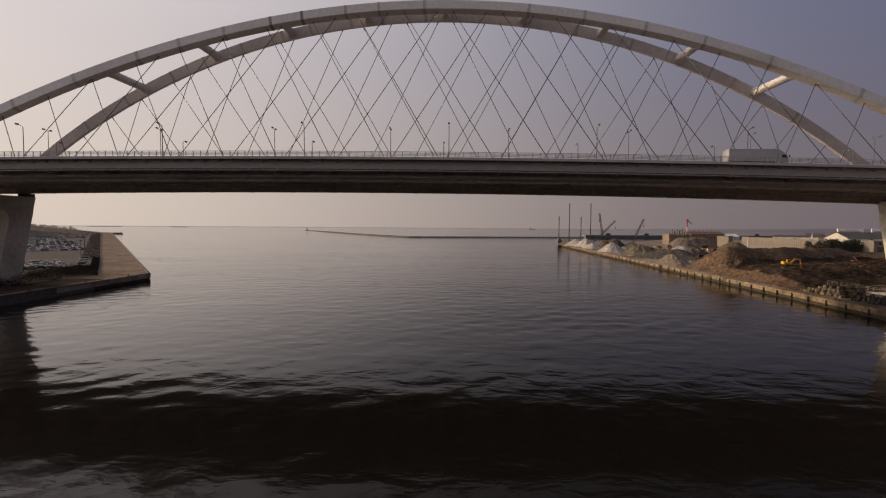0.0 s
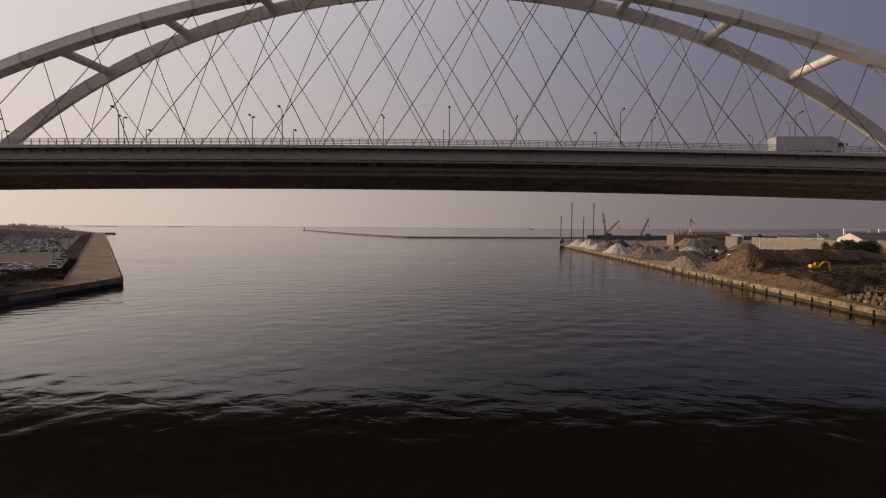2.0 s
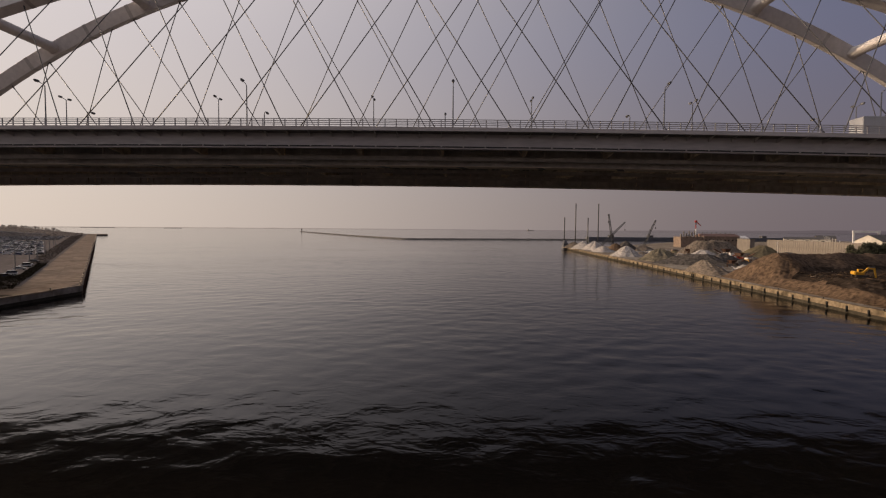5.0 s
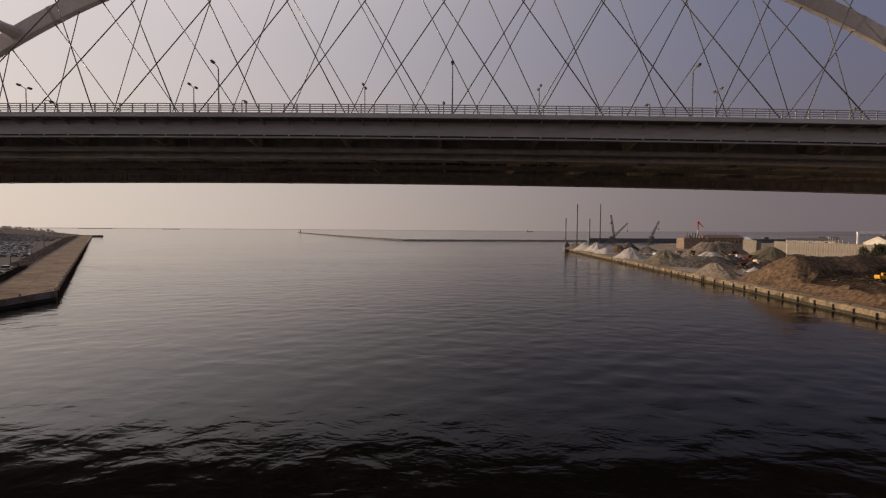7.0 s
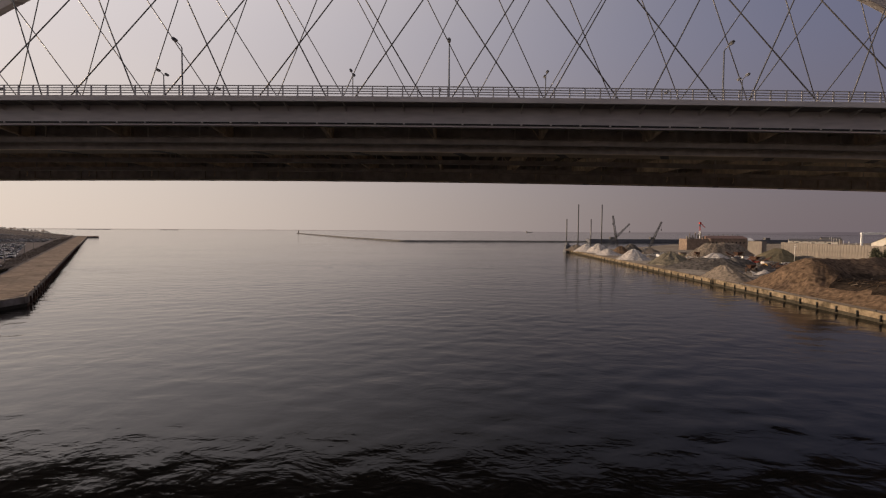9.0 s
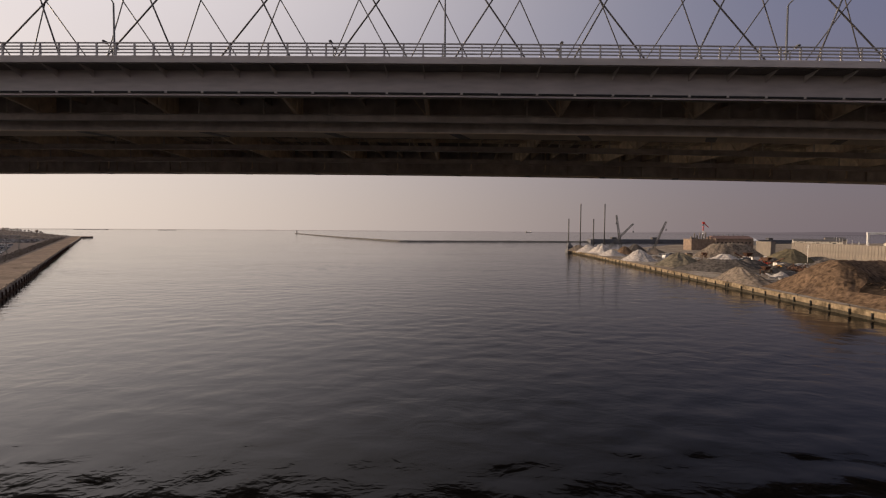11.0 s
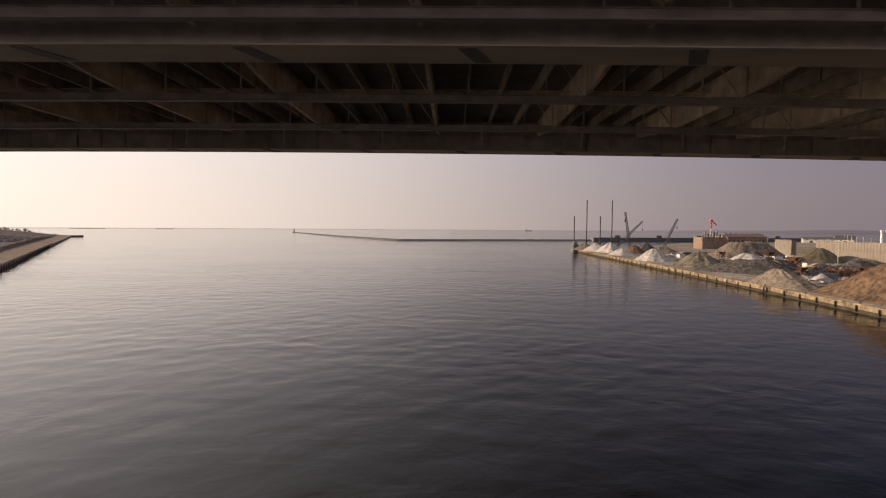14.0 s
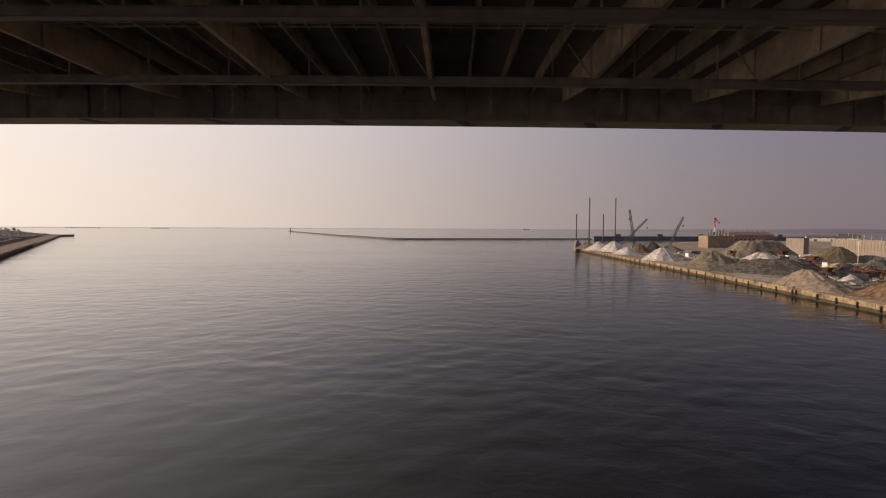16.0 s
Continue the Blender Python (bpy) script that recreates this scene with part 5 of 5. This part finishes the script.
# ---- planting ----
def tree(label, x, y, z, h, r, seed, conic=False, leaves=LEAF):
    rnd = random.Random(seed)
    t = thing("tree", label, "tree", "trees", at=(x, y, z))
    g = bmesh.new()
    tube(g, ((0, 0, -0.1), (0.1, 0, h * 0.4), (0, 0.1, h * 0.85)), (0.035 * h, 0.025 * h, 0.008 * h), 7)
    for k in range(5):
        a = rnd.uniform(0, math.tau)
        tube(g, ((0, 0, h * (0.3 + 0.1 * k)), (math.cos(a) * r * 0.6, math.sin(a) * r * 0.6, h * (0.45 + 0.1 * k))), (0.012 * h, 0.004 * h), 5)
    part("trunk", g, BARK, t)
    g = bmesh.new()
    for k in range(520):
        u = rnd.random() ** 0.6
        a = rnd.uniform(0, math.tau)
        zz = h * (0.25 + 0.75 * rnd.random())
        w = r * ((1.05 - zz / h) * 1.2 if conic else math.sqrt(max(0.05, 1 - ((zz / h - 0.62) / 0.42) ** 2)))
        c = Vector((math.cos(a) * w * u, math.sin(a) * w * u, zz))
        for j in range(3):
            n = Vector((rnd.gauss(0, 1), rnd.gauss(0, 1), rnd.gauss(0, 1))).normalized()
            m = n.cross(Vector((0.3, 0.5, 0.8))).normalized()
            q = c + Vector((rnd.gauss(0, 1), rnd.gauss(0, 1), rnd.gauss(0, 1))) * 0.06 * h
            s = 0.034 * h * rnd.uniform(0.6, 1.3)
            b = n.cross(m)
            g.faces.new([g.verts.new(q + m * s * i + b * s * 0.7 * jj) for i, jj in ((-1, -0.3), (0.2, -1), (1, 0.2), (-0.1, 1))])
    part("crown", g, leaves, t)
    return t


rnd = random.Random(5)
row = [tree("dark conifer in a row beside the sheds", 230, 300, LAND, 11.0, 2.8, 31, True), tree("dark rounded evergreen beside the sheds", 234, 296, LAND, 9.0, 3.2, 32)]
for k in range(34):
    src = row[k % 2]
    spot = (230 + 1.8 * k, 299 - 1.4 * k) if k < 4 else (273 + 1.25 * (k - 4) + rnd.uniform(-0.5, 0.5), 344 + rnd.uniform(-1, 1))
    c = copy_thing(src, on_grid(*spot, LAND, rnd.uniform(0, 360)))
    s = rnd.uniform(0.75, 1.0) if k < 4 else rnd.uniform(0.66, 1.05) * (1.0 if k % 2 == 0 else 1.22)
    resize(c, s, s, s)
# hedge and scrub between apron and lot
g = bmesh.new()
rnd = random.Random(3)
for k in range(46000):
    d = 110 * rnd.random() ** 1.5
    n = rnd.uniform(16, max(19.0, 66 - d * 1.05))
    d -= 1.4 * max(0.0, n - 17) * (1 - d / 110)
    p = left(d, n)
    tall = 1.3 + 3.0 * max(0.0, min(1.0, (40 - d) / 20, (n - 17) / 4))
    z = SHORE - 0.1 + tall * rnd.random() ** 0.6 * (0.6 + 0.5 * noise.noise(Vector((d * 0.2, n * 0.2, 0))))
    s = rnd.uniform(0.08, 0.2)
    m = Vector((rnd.gauss(0, 1), rnd.gauss(0, 1), rnd.gauss(0, 1))).normalized()
    b = m.cross(Vector((0.2, 0.4, 0.9))).normalized()
    g.faces.new([g.verts.new(Vector((p.x, p.y, z)) + m * s * i + b * s * j) for i, j in ((-1, -0.4), (0.3, -1), (1, 0.3), (-0.2, 1))])
solid("scrub", g, SCRUB, "brown scrub hedge between apron and car lot", "hedge", kind="stuff")

# thin haze-greyed scrub along the fence line between the apron and the long lot
g = bmesh.new()
for k in range(21000):
    d = rnd.uniform(95, 880)
    n = 15.6 + 0.004 * d + rnd.uniform(0, 7.0 + 0.008 * d)
    p = left(d, n)
    z = SHORE + rnd.uniform(-0.1, 1.7) * max(0.15, 0.5 + 0.8 * noise.noise(Vector((d * 0.07, n * 0.15, 3.0))))
    s = rnd.uniform(0.12, 0.34)
    m = Vector((rnd.gauss(0, 1), rnd.gauss(0, 1), rnd.gauss(0, 1))).normalized()
    b = m.cross(Vector((0.2, 0.4, 0.9))).normalized()
    g.faces.new([g.verts.new(Vector((p.x, p.y, z)) + m * s * i + b * s * j) for i, j in ((-1, -0.4), (0.3, -1), (1, 0.3), (-0.2, 1))])
solid("scrub", g, HAZE_GREY, "thin winter scrub beside the quay apron, coloured grey for haze", "scrub", kind="stuff")


# terraced bank behind the lot
def bank_z(o, n):
    """The bank's height at o behind its foot and n inland."""
    steps = ((0, 0.0), (22, 9.0), (44, 9.4), (120, 12.6), (300, 14.4), (420, 0.0))
    for (o0, z0), (o1, z1) in zip(steps, steps[1:]):
        if o <= o1:
            h = z0 + (z1 - z0) * (o - o0) / (o1 - o0)
            break
    return h * min(1.0, 0.05 + max(0.0, n - 24) / 110) * (1 + 0.10 * noise.noise(Vector((o * 0.02, n * 0.02, 9.0)))) + 0.5 * rough(o, n, 0.08, 4.0) * min(1.0, h)


def on_bank(o, n):
    p = left(752 + 9 * math.sin(n * 0.03) + o, n)
    return Vector((p.x, p.y, SHORE - 0.3 + bank_z(o, n)))


g = bmesh.new()
grid = [[g.verts.new(on_bank(o, 24 + 8 * k)) for o in (0, 5, 10, 16, 22, 30, 44, 60, 80, 100, 120, 160, 200, 250, 300, 360, 420)] for k in range(120)]
for k in range(119):
    for i in range(16):
        g.faces.new((grid[k][i], grid[k][i + 1], grid[k + 1][i + 1], grid[k + 1][i]))
solid("earth_bank", g, HAZE_GREY, "low terraced bank behind the car lot, coloured grey for haze", "bank", smooth=True)
g = bmesh.new()
rings = []
for k in range(5, 110):
    p = on_bank(26, 24 + 8 * k)
    rings.append([g.verts.new(p + Vector((ALONG.x * o, ALONG.y * o, z))) for o, z in ((-0.4, -0.8), (0.4, -0.8), (0.4, 1.0), (-0.4, 1.0))])
skin(g, rings)
solid("low_wall", g, CONCRETE, "low pale concrete wall along the bank", "wall")
g = bmesh.new()
for k in range(9000):
    n = 26 + 500 * rnd.random() ** 1.6
    o = rnd.choice((rnd.uniform(2, 30), rnd.uniform(60, 310)))
    p = on_bank(o, n) + Vector((0, 0, rnd.uniform(0, 1.8) * max(0.1, 0.4 + noise.noise(Vector((o * 0.03, n * 0.05, 7.0))))))
    s = rnd.uniform(0.3, 0.8)
    m = Vector((rnd.gauss(0, 1), rnd.gauss(0, 1), rnd.gauss(0, 1))).normalized()
    b = m.cross(Vector((0.2, 0.4, 0.9))).normalized()
    g.faces.new([g.verts.new(p + m * s * i + b * s * j) for i, j in ((-1, -0.4), (0.3, -1), (1, 0.3), (-0.2, 1))])
solid("scrub", g, TWIG, "bare bushes on the terraced bank, paled in colour for haze", "scrub", kind="stuff")
first = tree("low bare shore tree on the far reclaimed land", *left(1040, 70), on_bank(288, 70).z - 0.2, 6.0, 3.6, 41, leaves=TWIG)
for k in range(22):
    o, n = 270 + rnd.uniform(0, 25), 62 + 4.1 * k + rnd.uniform(-2, 2)
    p = on_bank(o, n)
    c = copy_thing(first, on_grid(p.x, p.y, p.z - 0.2, rnd.uniform(0, 360)))
    s = rnd.uniform(0.45, 0.85)
    resize(c, s, s, s)


# ---- the car lot ----
def car(paint, van=False):
    c = thing("car", "parked " + paint.name.split("_")[-1] + (" van" if van else " car") + " in the storage lot", "car", "cars in the lot")
    top = 1.9 if van else 1.45
    g = bmesh.new()
    prof = [(-2.15, 0.35), (2.15, 0.35), (2.2, 0.75), (1.3, 0.95), (-2.0, 1.0), (-2.2, 0.8)]
    skin(g, [[g.verts.new((x, y, z)) for x, z in prof] for y in (-0.85, 0.85)])
    bmesh.ops.bevel(g, geom=list(g.edges), offset=0.08, segments=1, affect="EDGES")
    body = part("body", g, paint, c)
    g = bmesh.new()
    lo, hi = ((-1.95, -0.8), (1.2, 0.8)), ((-1.75 if van else -1.3, -0.68), (0.7 if van else 0.4, 0.68))
    skin(g, [[g.verts.new((x, y, z)) for x, y in ((q[0][0], q[0][1]), (q[1][0], q[0][1]), (q[1][0], q[1][1]), (q[0][0], q[1][1]))] for q, z in ((lo, 0.96), (hi, top - 0.08))])
    part("window", g, GLASS, body)
    g = bmesh.new()
    bevelled(g, hi[0][0] - 0.05, hi[1][0] + 0.05, -0.7, 0.7, top - 0.09, top, 0.04)
    part("roof", g, paint, body)
    for wx in (-1.35, 1.35):
        for s in (-1, 1):
            g = bmesh.new()
            tube(g, ((wx, s * 0.7, 0.31), (wx, s * 0.88, 0.31)), 0.31, 10)
            part("wheel", g, RUBBER, c)
    return c


CARS = material("mixed_car_paint", (0.07, 0.07, 0.075), 0.35, vary=0.3, grain=0.23, patch=0.2, second=(0.50, 0.50, 0.50), amount=0.62)
models = [car(p) for p in PAINTS] + [car(PAINTS[0], True)]
rnd = random.Random(9)
spots = []
for r in range(7):                       # the near block
    for k in range(9):
        spots.append((42 + 6.2 * r, 30 + 2.9 * k + 3.5 * (r > 3)))
for r in range(26):                      # the long rows behind the open lane
    for k in range(8):
        if rnd.random() < 0.85:
            spots.append((205 + 9.5 * r + (r // 2) * 5, 26 + 5.2 * k + 0.9 * r + (rnd.random() > 0.9)))
for d in (43, 52, 78, 96, 104, 128):
    spots.append((d, 22.5))
heading = math.degrees(math.atan2(BACK.y, BACK.x))
for i, (d, n) in enumerate(spots[:270]):
    src = models[rnd.choice((0, 0, 1, 1, 2, 3, 4, 5)) if i < 260 else 5]
    p = left(d, n)
    if i < len(models):
        src = models[i]
        src.matrix_basis = GRID @ pose(p.x, p.y, SHORE - 0.05, 0, 0, heading + rnd.uniform(-2, 2))
    else:
        copy_thing(src, on_grid(p.x, p.y, SHORE - 0.05, heading + rnd.uniform(-2, 2) + 180 * (rnd.random() > 0.5)))
g = bmesh.new()                          # the uncounted rows further off
for r in range(58):
    for k in range(34):
        if rnd.random() < 0.2:
            continue
        d, n = 330 + 10.5 * r + (r // 2) * 1.5 + rnd.uniform(-0.4, 0.4), 22 + 5.4 * k + 0.2 * r
        if (d < 560 and n < 70 and r < 22) or d > 742 or n < 30 + 0.006 * d:
            continue
        p = left(d, n)
        for half, z0, z1, w in ((2.1, 0.3, 0.95, 0.85), (1.2, 0.95, 1.45, 0.7)):
            q = [p + BACK * (i * half) + ALONG * (j * w) for i, j in ((-1, -1), (1, -1), (1, 1), (-1, 1))]
            skin(g, [[g.verts.new((v.x, v.y, SHORE + z)) for v in q] for z in (z0, z1)])
solid("far_car_rows", g, CARS, "long rows of parked cars far across the lot", "cars", kind="stuff")
for d, n in ((70, 23), (118, 23), (166, 24), (214, 24), (262, 25), (150, 52), (230, 60), (320, 25), (380, 30)):
    p = left(d, n)
    lot = thing("lot_lamp", "slim grey floodlight pole beside the car lot", "lamp post", "lamps in the lot", at=(p.x, p.y, SHORE - 0.05))
    g = bmesh.new()
    tube(g, ((0, 0, 0), (0, 0, 11)), (0.24, 0.16), 8)
    part("pole", g, POLE, lot)
    g = bmesh.new()
    bevelled(g, -0.9, 0.9, -0.2, 0.2, 10.9, 11.3, 0.08)
    part("head", g, DARK, lot)

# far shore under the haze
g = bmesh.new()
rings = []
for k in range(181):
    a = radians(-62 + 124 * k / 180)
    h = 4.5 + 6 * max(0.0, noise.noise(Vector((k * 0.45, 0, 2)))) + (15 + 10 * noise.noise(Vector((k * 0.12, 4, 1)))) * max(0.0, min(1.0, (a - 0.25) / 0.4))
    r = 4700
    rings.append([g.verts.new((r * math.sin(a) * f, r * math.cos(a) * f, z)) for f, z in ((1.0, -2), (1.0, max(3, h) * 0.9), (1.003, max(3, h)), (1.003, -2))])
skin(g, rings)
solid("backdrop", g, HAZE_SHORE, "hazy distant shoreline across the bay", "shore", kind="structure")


# ---- clutter of the yard ----
def bin_wall(x, y, turn, length, h):
    w = thing("bin_wall", "low pale concrete bin wall between the heaps", "wall", "bin walls", at=(x, y, LAND - 0.05), turn=turn)
    for k in range(int(length / 1.6)):
        g = bmesh.new()
        bevelled(g, k * 1.6, k * 1.6 + 1.57, -0.4, 0.4, 0, h * (1 if k % 3 else 0.85), 0.05)
        part("block", g, CONCRETE, w)


for x, y, a, l, h in ((176, 346, 8, 18, 1.9), (183, 330, 80, 9, 1.8), (160, 336, 10, 14, 1.5), (196, 392, 6, 30, 2.2), (208, 390, 12, 14, 2.2), (160, 372, 70, 12, 1.8), (205, 366, -8, 18, 2.0), (150, 413, 5, 14, 1.6), (170, 436, 12, 16, 1.8), (205, 335, 0, 14, 1.4)):
    bin_wall(x, y, a, l, h)


def site_hut(x, y, turn, mat, label, lx=6.0, h=2.6):
    b = thing("site_hut", label, "hut", "site huts", at=(x, y, LAND - 0.02), turn=turn)
    g = bmesh.new()
    bevelled(g, -lx / 2, lx / 2, -1.25, 1.25, 0, h, 0.05)
    body = part("body", g, mat, b)
    g = bmesh.new()
    for k in range(int(lx / 0.4)):
        box(g, -lx / 2 + 0.15 + k * 0.4, -lx / 2 + 0.27 + k * 0.4, -1.31, -1.24, 0.15, h - 0.15)
    part("ribs", g, mat, body)
    g = bmesh.new()
    box(g, -lx / 2 - 0.1, lx / 2 + 0.1, -1.35, 1.35, h - 0.02, h + 0.12)
    part("roof", g, ROOF, b)


for x, y, a, m, l in ((182, 347, 15, GREENBOX, "green container beside the pale heap"), (188, 322, 15, CONCRETE, "grey site hut among the heaps"), (196, 366, 10, NAVY, "dark blue container in the yard"), (216, 385, 20, RUST, "rusty container in the yard"), (160, 400, 30, WHITE, "white site hut near the quay"), (176, 425, 12, NAVY, "dark container near the quay's end"), (218, 392, 0, RUST, "rusty container before the stockpile"), (214, 384, 10, WHITE, "white site hut before the olive heap"), (128, 252, 25, CONCRETE, "grey site hut behind the tan heap"), (150, 262, -20, NAVY, "dark container behind the tan heap"), (192, 432, 8, BRICK, "brown hut beside the stockpile")):
    site_hut(x, y, a, m, l, 5 + (x % 3), 2.5 + 0.1 * (y % 4))


def dump_truck(x, y, turn, paint, label):
    d = thing("dump_truck", label, "truck", "dump trucks in the yard", at=(x, y, LAND - 0.01), turn=turn)
    g = bmesh.new()
    bevelled(g, 1.9, 3.6, -1.15, 1.15, 0.6, 2.7, 0.12, 2)
    cab = part("cab", g, paint, d)
    g = bmesh.new()
    box(g, 2.2, 3.62, -1.17, 1.17, 1.75, 2.4)
    part("window", g, GLASS, cab)
    g = bmesh.new()
    skin(g, [[g.verts.new((px, o, pz)) for px, pz in ((-3.6, 1.2), (1.6, 1.1), (1.7, 2.5), (-3.4, 2.3))] for o in (-1.2, 1.2)])
    part("tipper_body", g, paint, d)
    g = bmesh.new()
    box(g, -3.4, 3.4, -0.5, 0.5, 0.6, 1.1)
    part("chassis", g, DARK, d)
    for wx in (2.7, -1.4, -2.6):
        for s in (-1, 1):
            g = bmesh.new()
            tube(g, ((wx, s * 0.8, 0.5), (wx, s * 1.18, 0.5)), 0.5, 14)
            part("wheel", g, RUBBER, d)


dump_truck(172, 300, 60, YELLOW, "yellow dump truck among the heaps")
dump_truck(190, 345, 10, WHITE, "white dump truck beside the pale heap")
dump_truck(165, 415, 140, NAVY, "dark blue dump truck near the quay's end")
dump_truck(229, 392, -20, WHITE, "white dump truck before the stockpile")
dump_truck(155, 308, -40, DARK, "dark dump truck beside the gravel")

# branches, boards and roots lying in the soil pit
for mat, count, label in ((BARK, 420, "dark branches and roots lying in the dug soil"), (TAN, 45, "pale boards and stones lying in the dug soil")):
    g = bmesh.new()
    rnd = random.Random(count)
    for k in range(count):
        y = rnd.uniform(168, 206)
        x = quay_x(y) + rnd.uniform(15, 75)
        z = LAND + mound_z(x, y)
        a = rnd.uniform(-0.5, 0.5) if rnd.random() > 0.3 else rnd.uniform(0, math.tau)
        r = rnd.uniform(0.4, 2.6)
        bar(g, (x, y, z + 0.1), (x + r * math.cos(a), y + r * math.sin(a), LAND + mound_z(x + r * math.cos(a), y + r * math.sin(a)) + rnd.uniform(0.1, 0.5)), rnd.uniform(0.08, 0.3), rnd.uniform(0.08, 0.25))
    solid("debris", g, mat, label, "debris", kind="stuff")

# small tipped loads between the great heaps
rnd = random.Random(77)
for x, y in ((147, 262), (156, 300), (166, 322), (172, 332), (183, 296), (200, 300), (208, 312), (160, 352), (186, 372), (196, 388), (168, 396), (152, 400), (176, 408), (142, 408), (186, 420), (160, 432), (150, 306), (154, 340)):
    kind_ = rnd.choice(((TAN, "tan sand"), (GREY_GRIT, "grey gravel"), (WHITE_GRIT, "pale stone"), (OLIVE_GRIT, "olive gravel"), (SOIL, "dark soil")))
    heap("small tipped load of " + kind_[1] + " in the yard", x, y, rnd.uniform(3.5, 7), rnd.uniform(3, 5.5), rnd.uniform(1.4, 3.2), kind_[0], rnd.uniform(0, 180), 0.1, rnd.randint(40, 90))
for x, y, a, s in ((188, 334, 110, 0.9), (206, 380, 20, 1.0), (150, 276, 200, 0.7), (188, 402, 75, 0.8)):
    c = copy_thing(plant, on_grid(x, y, LAND, a))
    resize(c, s, s, s)

# broken odds and ends strewn over the yard
g = bmesh.new()
rnd = random.Random(21)
for k in range(1600):
    y = rnd.uniform(236, 470)
    x = quay_x(y) + rnd.uniform(26, 150) * (1 if rnd.random() > 0.4 else 0.6)
    s = rnd.uniform(0.25, 1.1)
    a = rnd.uniform(0, math.tau)
    p = Vector((x, y, LAND + s * 0.2))
    q = p + Vector((math.cos(a), math.sin(a), rnd.uniform(-0.1, 0.35))) * s * rnd.uniform(1, 3.2)
    bar(g, p, q, s * rnd.uniform(0.3, 0.9), s * rnd.uniform(0.25, 0.9))
solid("debris", g, RIVET, "dark scattered timber, stone and scrap", "debris", kind="stuff")
g = bmesh.new()
for k in range(260):
    x, y = rnd.gauss(174, 5), rnd.gauss(280, 5)
    p = Vector((x, y, LAND + rnd.uniform(0, 2.6)))
    q = p + Vector((rnd.gauss(0, 1), rnd.gauss(0, 1), rnd.gauss(0, 0.5))).normalized() * rnd.uniform(1, 4)
    q.z = max(q.z, LAND + 0.1)
    bar(g, p, q, rnd.uniform(0.1, 0.4), rnd.uniform(0.1, 0.5))
solid("scrap_pile", g, RUST, "tangled rusty scrap steel behind the sand mound", "scrap", kind="stuff")
